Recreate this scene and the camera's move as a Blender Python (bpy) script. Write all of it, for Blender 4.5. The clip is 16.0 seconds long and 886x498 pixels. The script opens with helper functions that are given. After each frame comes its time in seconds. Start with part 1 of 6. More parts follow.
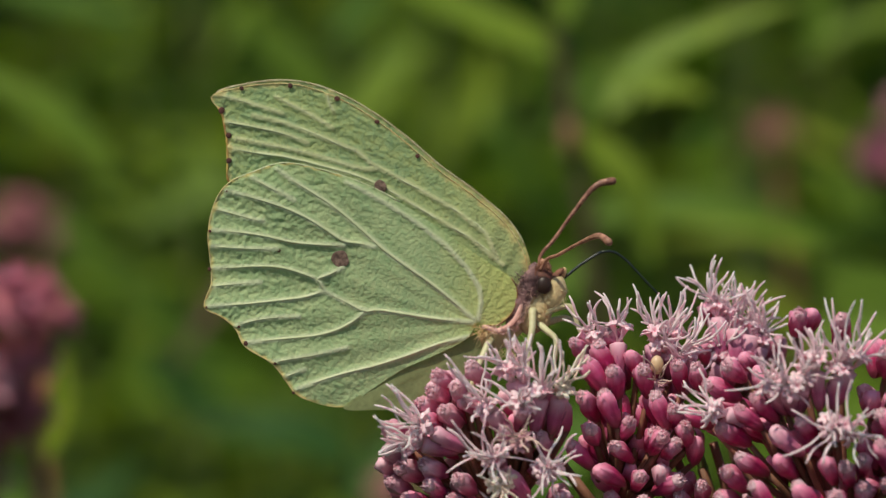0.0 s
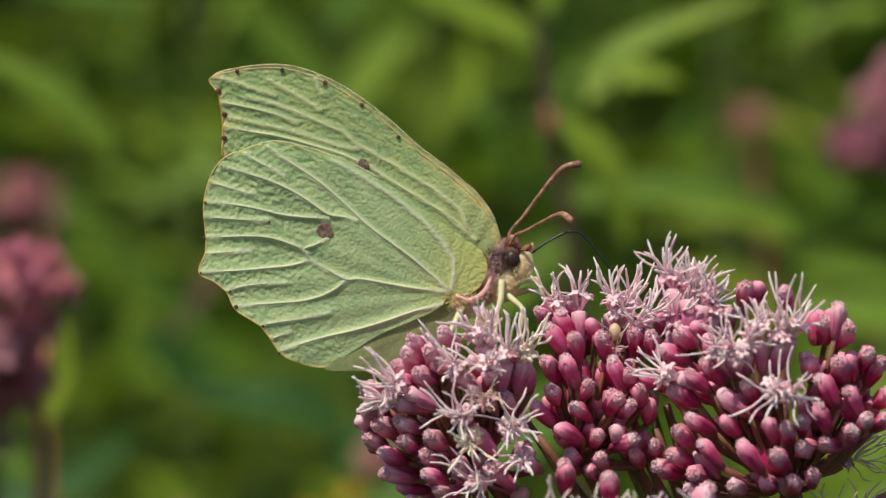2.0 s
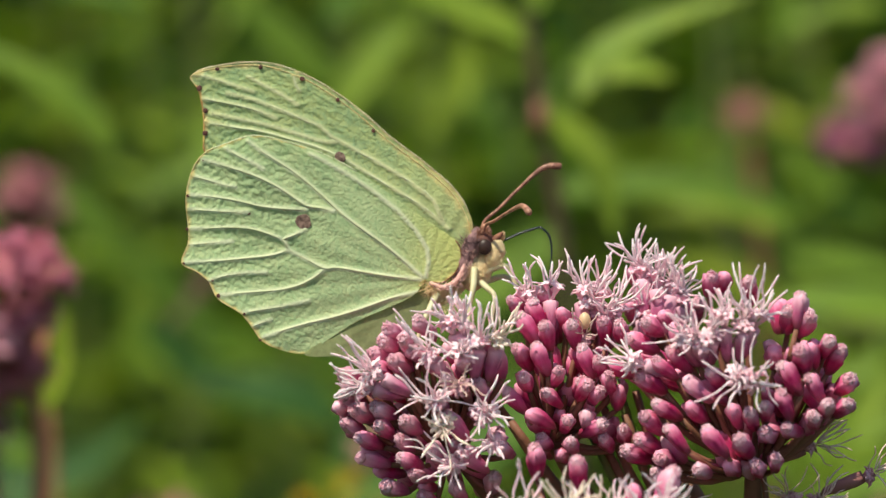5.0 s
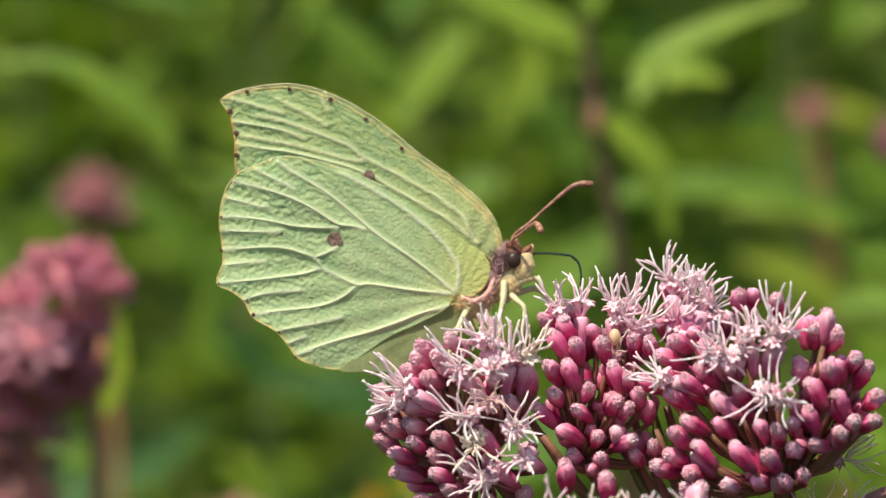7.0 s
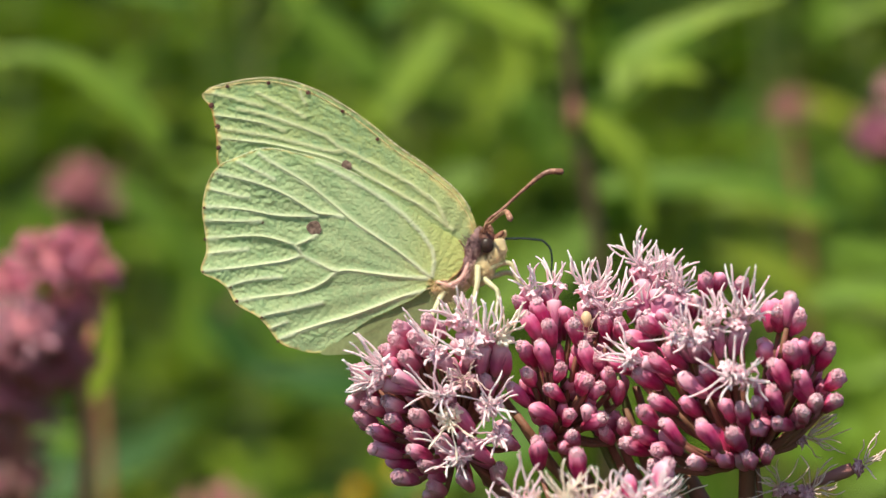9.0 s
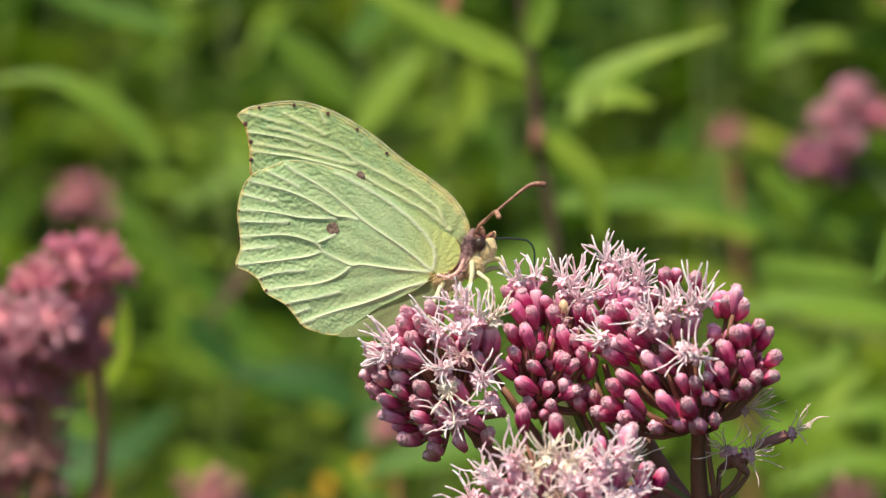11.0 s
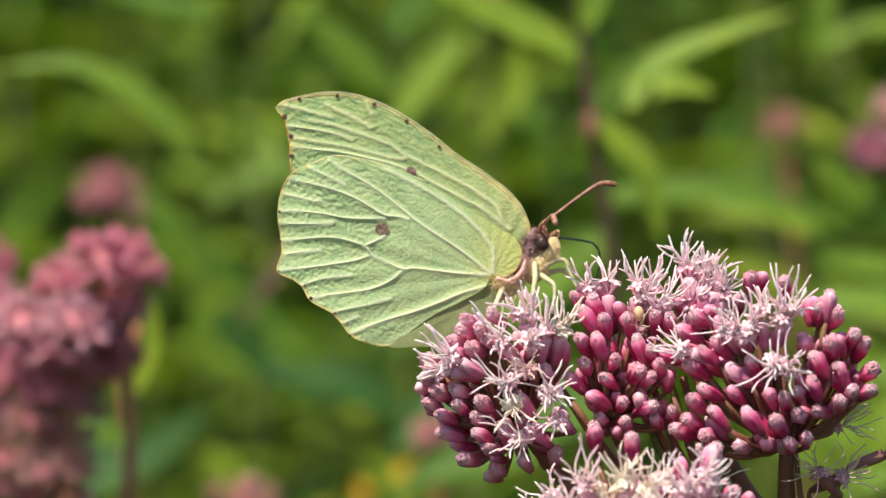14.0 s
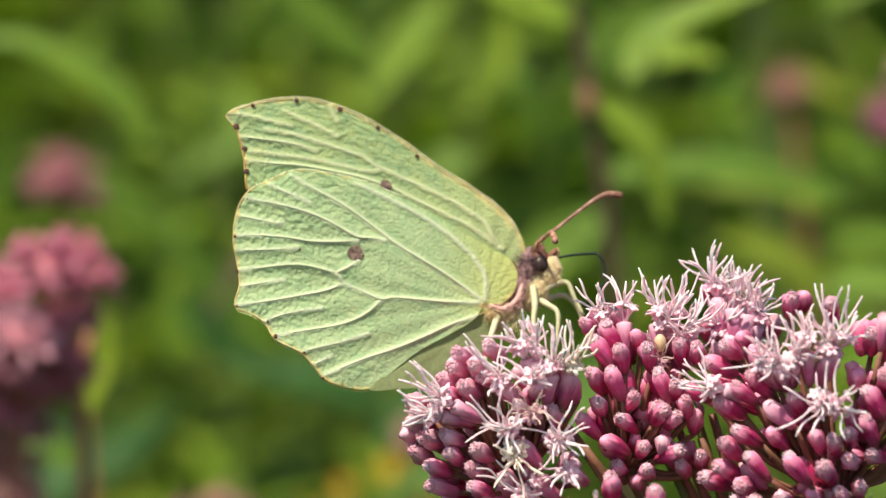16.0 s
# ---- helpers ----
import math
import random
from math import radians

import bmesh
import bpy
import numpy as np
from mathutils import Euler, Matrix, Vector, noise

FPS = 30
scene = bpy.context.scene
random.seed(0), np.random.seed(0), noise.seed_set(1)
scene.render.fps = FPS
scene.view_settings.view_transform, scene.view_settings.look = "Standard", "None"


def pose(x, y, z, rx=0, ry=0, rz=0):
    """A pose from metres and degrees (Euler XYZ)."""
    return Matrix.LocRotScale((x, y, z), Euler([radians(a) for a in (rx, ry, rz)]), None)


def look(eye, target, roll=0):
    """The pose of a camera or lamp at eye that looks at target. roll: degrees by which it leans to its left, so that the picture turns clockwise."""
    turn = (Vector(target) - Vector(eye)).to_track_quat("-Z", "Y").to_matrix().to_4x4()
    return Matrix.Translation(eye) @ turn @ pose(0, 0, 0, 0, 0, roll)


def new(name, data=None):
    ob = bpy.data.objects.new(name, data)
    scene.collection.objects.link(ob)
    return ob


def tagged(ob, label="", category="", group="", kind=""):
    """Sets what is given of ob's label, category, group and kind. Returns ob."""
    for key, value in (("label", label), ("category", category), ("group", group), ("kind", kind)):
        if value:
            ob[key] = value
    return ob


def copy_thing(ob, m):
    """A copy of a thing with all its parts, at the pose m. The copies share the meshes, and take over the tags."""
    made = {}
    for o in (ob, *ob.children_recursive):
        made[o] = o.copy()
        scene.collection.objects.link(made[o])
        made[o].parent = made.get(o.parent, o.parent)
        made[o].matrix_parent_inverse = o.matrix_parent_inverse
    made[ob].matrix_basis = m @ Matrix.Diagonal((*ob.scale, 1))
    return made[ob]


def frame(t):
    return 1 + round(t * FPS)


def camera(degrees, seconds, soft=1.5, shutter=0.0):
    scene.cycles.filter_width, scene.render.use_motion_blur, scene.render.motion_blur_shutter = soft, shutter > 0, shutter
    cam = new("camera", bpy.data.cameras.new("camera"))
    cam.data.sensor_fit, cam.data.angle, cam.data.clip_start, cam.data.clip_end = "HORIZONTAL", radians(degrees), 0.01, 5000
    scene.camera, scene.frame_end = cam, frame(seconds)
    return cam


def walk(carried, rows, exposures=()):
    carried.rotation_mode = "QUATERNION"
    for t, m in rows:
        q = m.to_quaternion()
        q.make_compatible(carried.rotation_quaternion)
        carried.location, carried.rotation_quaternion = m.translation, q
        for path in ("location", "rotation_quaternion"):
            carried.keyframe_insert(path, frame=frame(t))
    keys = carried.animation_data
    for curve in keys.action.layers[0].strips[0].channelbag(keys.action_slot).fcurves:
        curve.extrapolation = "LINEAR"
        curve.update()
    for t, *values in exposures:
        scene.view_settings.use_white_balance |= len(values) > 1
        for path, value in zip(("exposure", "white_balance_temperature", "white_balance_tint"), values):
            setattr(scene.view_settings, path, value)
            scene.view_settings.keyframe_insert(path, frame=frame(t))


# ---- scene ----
# ---- camera ----
cam = camera(18.0, 16.0, soft=1.35)
PATH = [
    (0.0, -0.00513, -0.25312, 1.00103, 90.431, 0.741, -0.607),
    (0.5, -0.00384, -0.25834, 0.99996, 90.188, 0.603, -0.805),
    (1.0, -0.00446, -0.26118, 0.99986, 90.293, 0.536, -0.718),
    (1.5, -0.00636, -0.26629, 1.00042, 90.444, 0.363, -0.663),
    (2.0, -0.00315, -0.27367, 0.99971, 90.149, 0.209, -0.648),
    (2.5, -0.00165, -0.27641, 1.00038, 90.235, 0.172, -1.120),
    (3.0, -0.00247, -0.27676, 1.00049, 90.069, -0.035, -0.850),
    (3.5, -0.00194, -0.27806, 0.99953, 89.891, -0.023, -0.860),
    (4.0, -0.00294, -0.27948, 0.99939, 90.126, 0.068, -1.006),
    (6.5, 0.00792, -0.28533, 1.00108, 89.730, 0.358, 1.454),
    (7.0, 0.00715, -0.28626, 1.00291, 89.676, 0.358, 1.636),
    (7.5, 0.00898, -0.28821, 1.00171, 89.541, 0.319, 1.676),
    (8.0, 0.01137, -0.28823, 1.00204, 89.515, 0.395, 1.732),
    (10.3, 0.00435, -0.32395, 1.00018, 89.952, -0.273, 0.300),
    (10.5, 0.00538, -0.32936, 1.00093, 89.796, -0.284, 0.115),
    (11.0, 0.00120, -0.34874, 0.99771, 90.271, -0.401, -0.049),
    (11.5, 0.00201, -0.37100, 0.99544, 90.224, -0.451, 0.400),
    (12.0, -0.00206, -0.38031, 0.99457, 90.787, -0.708, 0.120),
    (12.5, 0.00360, -0.37316, 0.99714, 90.906, -0.757, 0.253),
    (13.0, -0.00439, -0.35271, 0.99461, 90.741, -0.736, 0.004),
    (13.5, 0.00306, -0.33356, 0.99956, 89.984, -0.687, 0.503),
    (14.0, -0.00349, -0.31866, 0.99932, 90.024, -0.433, 0.391),
    (14.5, 0.00313, -0.29963, 0.99982, 89.521, -0.156, -0.241),
    (15.0, -0.00481, -0.29072, 1.00546, 88.957, 0.199, -0.173),
    (15.5, -0.00702, -0.28236, 0.99996, 89.675, 0.087, -0.845),
    (16.0, -0.00441, -0.27305, 1.00685, 88.868, 0.561, -0.021),
]
EXPOSURES = [(0.0, -0.76), (1.0, -0.64), (1.5, -0.57), (3.0, -0.34), (4.0, -0.25), (6.5, -0.02), (8.0, 0.05), (10.5, 0.1), (16.0, 0.1)]
walk(cam, [(t, pose(*p)) for t, *p in PATH], EXPOSURES)
cam.data.dof.use_dof = True
cam.data.dof.aperture_fstop = 16.5

# ---- light ----
SUN_EL, SUN_AZ = radians(59), radians(218)      # azimuth from +y, clockwise seen from above
world = bpy.data.worlds.new("sky")
scene.world = world
world.use_nodes = True
wn = world.node_tree
sky = wn.nodes.new("ShaderNodeTexSky")
sky.sky_type, sky.sun_disc = "NISHITA", False
sky.sun_elevation, sky.sun_rotation = SUN_EL, SUN_AZ
wn.links.new(sky.outputs[0], wn.nodes["Background"].inputs[0])
wn.nodes["Background"].inputs[1].default_value = 0.118
sun_data = bpy.data.lights.new("sun", "SUN")
sun_data.energy, sun_data.angle, sun_data.color = 5.8, radians(0.6), (1.0, 0.91, 0.74)
sun = new("sun", sun_data)
sun_from = Vector((math.sin(SUN_AZ) * math.cos(SUN_EL), math.cos(SUN_AZ) * math.cos(SUN_EL), math.sin(SUN_EL)))
sun.matrix_world = look(sun_from * 5, (0, 0, 0))

# ---- materials ----
def material(name, base, other=None, rough=0.5, grain=400.0, blotch=60.0, bump=0.3, thin=0.0, spread=0.15, ratio=0.5, sheen=0.0, spec=0.4, through_tint=None, relief=None, stretch=None):
    """A procedural surface: two scales of variation, fine relief, and light passing through when thin > 0."""
    m = bpy.data.materials.new(name)
    m.use_nodes = True
    nt = m.node_tree
    N, L = nt.nodes, nt.links
    bsdf = N["Principled BSDF"]
    out = N["Material Output"]
    geo = N.new("ShaderNodeTexCoord")
    info = N.new("ShaderNodeObjectInfo")
    n1 = N.new("ShaderNodeTexNoise")
    n1.inputs["Scale"].default_value, n1.inputs["Detail"].default_value = grain, 4
    n2 = N.new("ShaderNodeTexNoise")
    n2.inputs["Scale"].default_value, n2.inputs["Detail"].default_value = blotch, 3
    if stretch:
        grainy = N.new("ShaderNodeMapping")
        grainy.inputs["Scale"].default_value = stretch
        L.new(geo.outputs["Object"], grainy.inputs["Vector"])
        L.new(grainy.outputs[0], n1.inputs["Vector"])
    else:
        L.new(geo.outputs["Object"], n1.inputs["Vector"])
    L.new(geo.outputs["Object"], n2.inputs["Vector"])
    add = N.new("ShaderNodeMath"); add.operation = "ADD"
    L.new(n1.outputs["Fac"], add.inputs[0]); L.new(n2.outputs["Fac"], add.inputs[1])
    rnd = N.new("ShaderNodeMath"); rnd.operation = "MULTIPLY_ADD"
    L.new(info.outputs["Random"], rnd.inputs[0]); rnd.inputs[1].default_value = spread * 2
    L.new(add.outputs[0], rnd.inputs[2])
    ramp = N.new("ShaderNodeMapRange")
    ramp.inputs["From Min"].default_value, ramp.inputs["From Max"].default_value = 0.75 + spread * ratio, 1.25 + spread * 2 * ratio
    L.new(rnd.outputs[0], ramp.inputs["Value"])
    mix = N.new("ShaderNodeMix"); mix.data_type = "RGBA"
    other = other or tuple(c * 0.75 for c in base)
    mix.inputs[6].default_value, mix.inputs[7].default_value = (*base, 1), (*other, 1)
    L.new(ramp.outputs[0], mix.inputs[0])
    L.new(mix.outputs[2], bsdf.inputs["Base Color"])
    bsdf.inputs["Roughness"].default_value = rough
    bsdf.inputs["Specular IOR Level"].default_value = spec
    bsdf.inputs["Sheen Weight"].default_value = sheen
    if bump:
        b = N.new("ShaderNodeBump")
        b.inputs["Strength"].default_value, b.inputs["Distance"].default_value = bump, relief or 0.3 / grain
        L.new(n1.outputs["Fac"], b.inputs["Height"])
        L.new(b.outputs[0], bsdf.inputs["Normal"])
    if thin:
        tr = N.new("ShaderNodeBsdfTranslucent")
        if through_tint:
            tint = N.new("ShaderNodeMix"); tint.data_type = "RGBA"; tint.blend_type = "MULTIPLY"
            tint.inputs[0].default_value = 1.0
            tint.inputs[7].default_value = (*through_tint, 1)
            L.new(mix.outputs[2], tint.inputs[6]); L.new(tint.outputs[2], tr.inputs["Color"])
        else:
            L.new(mix.outputs[2], tr.inputs["Color"])
        ms = N.new("ShaderNodeMixShader")
        ms.inputs[0].default_value = thin
        L.new(bsdf.outputs[0], ms.inputs[1]); L.new(tr.outputs[0], ms.inputs[2])
        L.new(ms.outputs[0], out.inputs["Surface"])
    return m


def fleshy(m, depth, share=0.7):
    """Light spreads inside thin, moist petals, depth metres deep."""
    b = m.node_tree.nodes["Principled BSDF"]
    b.inputs["Subsurface Weight"].default_value = share
    b.inputs["Subsurface Radius"].default_value = (1.0, 0.75, 0.8)
    b.inputs["Subsurface Scale"].default_value = depth


def yellow_base(m, lo, hi, tint):
    """The scales grow yellower towards the wing's root (a pigment of the wing), along its local x."""
    nt = m.node_tree
    N, L = nt.nodes, nt.links
    bsdf = N["Principled BSDF"]
    src = bsdf.inputs["Base Color"].links[0].from_socket
    co = N.new("ShaderNodeTexCoord")
    sep = N.new("ShaderNodeSeparateXYZ")
    L.new(co.outputs["Object"], sep.inputs[0])
    rng = N.new("ShaderNodeMapRange")
    rng.interpolation_type = "SMOOTHSTEP"
    rng.inputs["From Min"].default_value, rng.inputs["From Max"].default_value = lo, hi
    rng.inputs["To Max"].default_value = 0.75
    L.new(sep.outputs["X"], rng.inputs["Value"])
    mx = N.new("ShaderNodeMix")
    mx.data_type = "RGBA"
    mx.inputs[7].default_value = (*tint, 1)
    L.new(rng.outputs[0], mx.inputs[0])
    L.new(src, mx.inputs[6])
    L.new(mx.outputs[2], bsdf.inputs["Base Color"])


def margin_pigment(m, tint, vein_tint, reach):
    """Pigment of the wing itself: a ragged coloured border along its rim, and paler scales on its veins, their tint
    brightened further to paint sunlight on the ridges.
    """
    nt = m.node_tree
    N, L = nt.nodes, nt.links
    bsdf = N["Principled BSDF"]
    src = bsdf.inputs["Base Color"].links[0].from_socket
    ragged = N.new("ShaderNodeTexNoise")
    ragged.inputs["Scale"].default_value, ragged.inputs["Detail"].default_value = 1300, 3
    L.new(N["Texture Coordinate"].outputs["Object"], ragged.inputs["Vector"])
    for name, colour, hi, most in (("vein", vein_tint, 0.95, 0.75), ("rim", tint, reach, 0.95)):
        at = N.new("ShaderNodeAttribute")
        at.attribute_name = name
        rng = N.new("ShaderNodeMapRange")
        rng.interpolation_type = "SMOOTHSTEP"
        if name == "rim":
            add = N.new("ShaderNodeMath")
            add.operation = "MULTIPLY_ADD"
            L.new(ragged.outputs["Fac"], add.inputs[0])
            add.inputs[1].default_value = -2.6 * reach
            L.new(at.outputs["Fac"], add.inputs[2])
            L.new(add.outputs[0], rng.inputs["Value"])
            rng.inputs["From Min"].default_value, rng.inputs["From Max"].default_value = -0.3 * reach, -1.5 * reach
        else:
            L.new(at.outputs["Fac"], rng.inputs["Value"])
            rng.inputs["From Min"].default_value, rng.inputs["From Max"].default_value = 0.35, hi
        rng.inputs["To Max"].default_value = most
        mx = N.new("ShaderNodeMix")
        mx.data_type = "RGBA"
        mx.inputs[7].default_value = (*colour, 1)
        L.new(rng.outputs[0], mx.inputs[0])
        L.new(src, mx.inputs[6])
        src = mx.outputs[2]
    L.new(src, bsdf.inputs["Base Color"])


M_WING = material("wing_scales", (0.60, 0.72, 0.37), (0.42, 0.60, 0.30), rough=0.62, grain=3300, relief=0.00015, blotch=420, bump=1.0, thin=0.28, spread=0.0, spec=0.25)
M_WING_FORE = material("forewing_scales", (0.51, 0.61, 0.26), (0.34, 0.50, 0.25), rough=0.62, grain=3300, relief=0.00015, blotch=520, bump=1.0, thin=0.28, spread=0.0, spec=0.25)
# Darker than the wing: the wing's shade on the fold is put into this green.
M_FOLD_SHADED = material("wing_fold_shaded", (0.42, 0.49, 0.22), (0.31, 0.36, 0.16), rough=0.7, grain=2600, blotch=300, bump=0.5, thin=0.45, spread=0.0)
M_ROOT_EDGE = material("root_edge", (0.34, 0.16, 0.06), (0.16, 0.06, 0.03), rough=0.6, grain=2500, blotch=700, bump=0.3, spread=0.0)
M_WING_PALE = material("pale_margin", (0.88, 0.82, 0.42), (0.76, 0.55, 0.22), rough=0.6, grain=2500, blotch=500, bump=0.3, thin=0.2, spread=0.0)
M_WING_TAN = material("tan_margin", (0.80, 0.76, 0.50), (0.66, 0.52, 0.30), rough=0.6, grain=2500, blotch=500, bump=0.4, spread=0.0)
M_WING_EDGE = material("wing_margin", (0.76, 0.56, 0.16), (0.50, 0.24, 0.09), rough=0.6, grain=2500, blotch=700, bump=0.3, thin=0.2, spread=0.0)
M_VEIN = material("vein", (0.72, 0.78, 0.50), (0.63, 0.71, 0.40), rough=0.5, grain=2500, blotch=300, bump=0.2, thin=0.15, spread=0.05)
M_SPOT = material("wing_spot", (0.055, 0.03, 0.022), (0.30, 0.20, 0.15), rough=0.7, grain=2600, blotch=1500, bump=0.5, spread=0.0)
M_DOT = material("margin_dot", (0.05, 0.02, 0.018), (0.14, 0.05, 0.035), rough=0.6, grain=3000, blotch=800, bump=0.2)
M_FUR = material("body_fur", (0.38, 0.22, 0.21), (0.12, 0.06, 0.065), rough=0.8, grain=2600, blotch=700, bump=0.8, sheen=0.3)
M_FUR_PINK = material("pink_scales", (0.92, 0.64, 0.56), (0.74, 0.42, 0.36), rough=0.7, grain=2600, blotch=500, bump=0.6, sheen=0.2)
M_FUR_PALE = material("pale_fur", (0.86, 0.76, 0.44), (0.76, 0.58, 0.30), rough=0.8, grain=2600, blotch=500, bump=0.8, thin=0.2, sheen=0.3)
M_FUR_RUST = material("rusty_hair", (0.93, 0.74, 0.42), (0.82, 0.54, 0.26), rough=0.7, grain=2000, blotch=500, bump=0.4, thin=0.2)
M_HEAD = material("head_brown", (0.30, 0.13, 0.07), (0.13, 0.05, 0.035), rough=0.7, grain=2600, blotch=700, bump=0.8)
M_EYE = material("compound_eye", (0.022, 0.012, 0.009), (0.045, 0.024, 0.016), rough=0.4, grain=6000, blotch=900, bump=0.3)
M_ANT = material("antenna_scales", (0.56, 0.30, 0.20), (0.15, 0.055, 0.036), rough=0.4, grain=3800, blotch=1500, bump=0.5)
M_PROB = material("proboscis_skin", (0.020, 0.035, 0.035), (0.012, 0.02, 0.02), rough=0.35, grain=2500, blotch=300, bump=0.2)
M_LEG = material("leg_cream", (0.74, 0.74, 0.46), (0.62, 0.58, 0.32), rough=0.5, grain=2600, blotch=400, bump=0.4, thin=0.1)
M_BUD = material("bud_bracts", (0.90, 0.12, 0.33), (0.56, 0.03, 0.15), rough=0.4, spec=0.22, relief=0.0002, grain=9, blotch=1.4, bump=0.6, spread=0.26, thin=0.12, stretch=(1.0, 1.0, 0.16))
# Paler bud colour: natural variation, and sunlight on the left cluster.
M_BUD_PALE_LIT = material("pale_lit_bud_bracts", (0.92, 0.30, 0.49), (0.72, 0.13, 0.31), rough=0.4, spec=0.22, relief=0.0001, grain=9, blotch=1.4, bump=0.6, spread=0.26, thin=0.12, stretch=(1.0, 1.0, 0.16))
M_BUDTIP = material("bud_tip", (0.95, 0.64, 0.71), (0.82, 0.38, 0.48), rough=0.65, relief=0.0001, grain=15, blotch=5, bump=0.9, spread=0.18, thin=0.15, sheen=0.2)
M_TUBE = material("flower_tube", (0.70, 0.24, 0.40), (0.50, 0.11, 0.25), rough=0.5, relief=0.00008, grain=8, blotch=2, bump=0.5, spread=0.25, thin=0.12, stretch=(1.0, 1.0, 0.16))
M_PETAL = material("corolla", (0.97, 0.72, 0.76), (0.90, 0.50, 0.59), rough=0.5, relief=0.00006, grain=2.2, blotch=0.7, bump=0.4, spread=0.2)
M_STYLE = material("style", (0.985, 0.82, 0.83), (0.95, 0.63, 0.69), rough=0.3, relief=0.00006, grain=3, blotch=0.5, bump=0.2, spread=0.3)
M_CREAM = material("ageing_corolla", (0.96, 0.84, 0.70), (0.88, 0.68, 0.54), rough=0.5, relief=0.00006, grain=2.2, blotch=0.7, bump=0.4, spread=0.2)
M_STEM = material("flower_stalk", (0.30, 0.115, 0.085), (0.21, 0.10, 0.055), rough=0.6, grain=1500, blotch=250, bump=0.5, spread=0.3)
M_STALK_GREEN = material("green_stalk", (0.12, 0.20, 0.04), (0.16, 0.17, 0.05), rough=0.6, grain=1200, blotch=120, bump=0.4, spread=0.2)
M_WITHER = material("withered_floret", (0.42, 0.19, 0.17), (0.27, 0.11, 0.10), rough=0.7, grain=6, blotch=2, relief=0.0001, bump=0.6, spread=0.2)
M_DRYPETAL = material("dried_corolla", (0.72, 0.44, 0.48), (0.54, 0.27, 0.31), rough=0.7, grain=3, blotch=1, relief=0.0001, bump=0.4, spread=0.2)
M_ANTHER = material("dried_anther", (0.80, 0.64, 0.56), (0.64, 0.46, 0.40), rough=0.7, grain=3, blotch=1, relief=0.0001, bump=0.4)
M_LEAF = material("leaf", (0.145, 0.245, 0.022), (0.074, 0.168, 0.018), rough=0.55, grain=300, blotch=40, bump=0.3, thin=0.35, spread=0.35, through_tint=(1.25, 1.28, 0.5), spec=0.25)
# Bright copy of the leaf: sunshine put into a paler yellow-green.
M_LEAF_SUNLIT = material("leaf_sunlit", (0.258, 0.36, 0.030), (0.14, 0.25, 0.02), rough=0.55, grain=300, blotch=40, bump=0.3, thin=0.3, spread=0.3, through_tint=(1.25, 1.28, 0.5), spec=0.3)
# Dark copy of the leaf: deep shade among the plants put into its colour.
M_LEAF_SHADED = material("leaf_shaded", (0.052, 0.14, 0.022), (0.028, 0.09, 0.016), rough=0.55, grain=200, blotch=20, bump=0.3, thin=0.25, spread=0.35, spec=0.25)
M_FARPINK = material("far_blossom", (0.94, 0.38, 0.50), (0.76, 0.20, 0.31), rough=0.6, grain=900, blotch=160, bump=0.6, spread=0.3, thin=0.15)
M_FARPALE = material("far_blossom_open", (0.94, 0.56, 0.64), (0.84, 0.38, 0.48), rough=0.6, grain=900, blotch=160, bump=0.6, spread=0.3, thin=0.2)
M_FARDULL = material("far_blossom_faded", (0.62, 0.31, 0.29), (0.48, 0.21, 0.18), rough=0.7, grain=900, blotch=160, bump=0.6, spread=0.3)
M_FARROSE = material("far_blossom_closed", (0.60, 0.26, 0.29), (0.42, 0.15, 0.17), rough=0.7, grain=900, blotch=160, bump=0.6, spread=0.3)
# Darker than the pink buds: shade in their gaps put into the core's colour.
M_FARCORE_SHADE = material("far_blossom_core_shade", (0.64, 0.24, 0.28), (0.48, 0.15, 0.18), rough=0.7, grain=900, blotch=160, bump=0.6, spread=0.2)
M_FARFADE = material("far_blossom_spent", (0.62, 0.40, 0.36), (0.46, 0.24, 0.22), rough=0.7, grain=900, blotch=160, bump=0.6, spread=0.3, thin=0.1)
M_FARPURPLE = material("far_bud_purple", (0.36, 0.12, 0.20), (0.26, 0.075, 0.13), rough=0.6, grain=900, blotch=160, bump=0.6, spread=0.2)
M_YELLOW = material("yellow_petal", (0.80, 0.50, 0.02), (0.70, 0.40, 0.02), rough=0.5, grain=600, blotch=80, bump=0.2, thin=0.2)
M_DARKSTEM = material("dark_stem", (0.10, 0.045, 0.03), (0.06, 0.05, 0.02), rough=0.55, grain=500, blotch=60, bump=0.4, spread=0.2)
M_LEAF_OLIVE = material("leaf_olive", (0.27, 0.33, 0.028), (0.175, 0.25, 0.022), rough=0.55, grain=300, blotch=40, bump=0.3, thin=0.3, spread=0.3, spec=0.25)
M_REDSTEM = material("red_stem", (0.46, 0.19, 0.10), (0.34, 0.14, 0.07), rough=0.55, grain=500, blotch=60, bump=0.4, spread=0.2)
M_GROUND = material("meadow_soil", (0.055, 0.05, 0.025), (0.03, 0.055, 0.015), rough=0.9, grain=60, blotch=4, bump=0.6)
M_GRASS = material("grass", (0.07, 0.14, 0.025), (0.05, 0.10, 0.02), rough=0.5, grain=200, blotch=8, bump=0.2, thin=0.25)
M_SEED = material("pale_seed", (0.72, 0.56, 0.36), (0.60, 0.42, 0.24), rough=0.4, grain=1500, blotch=300, bump=0.2)
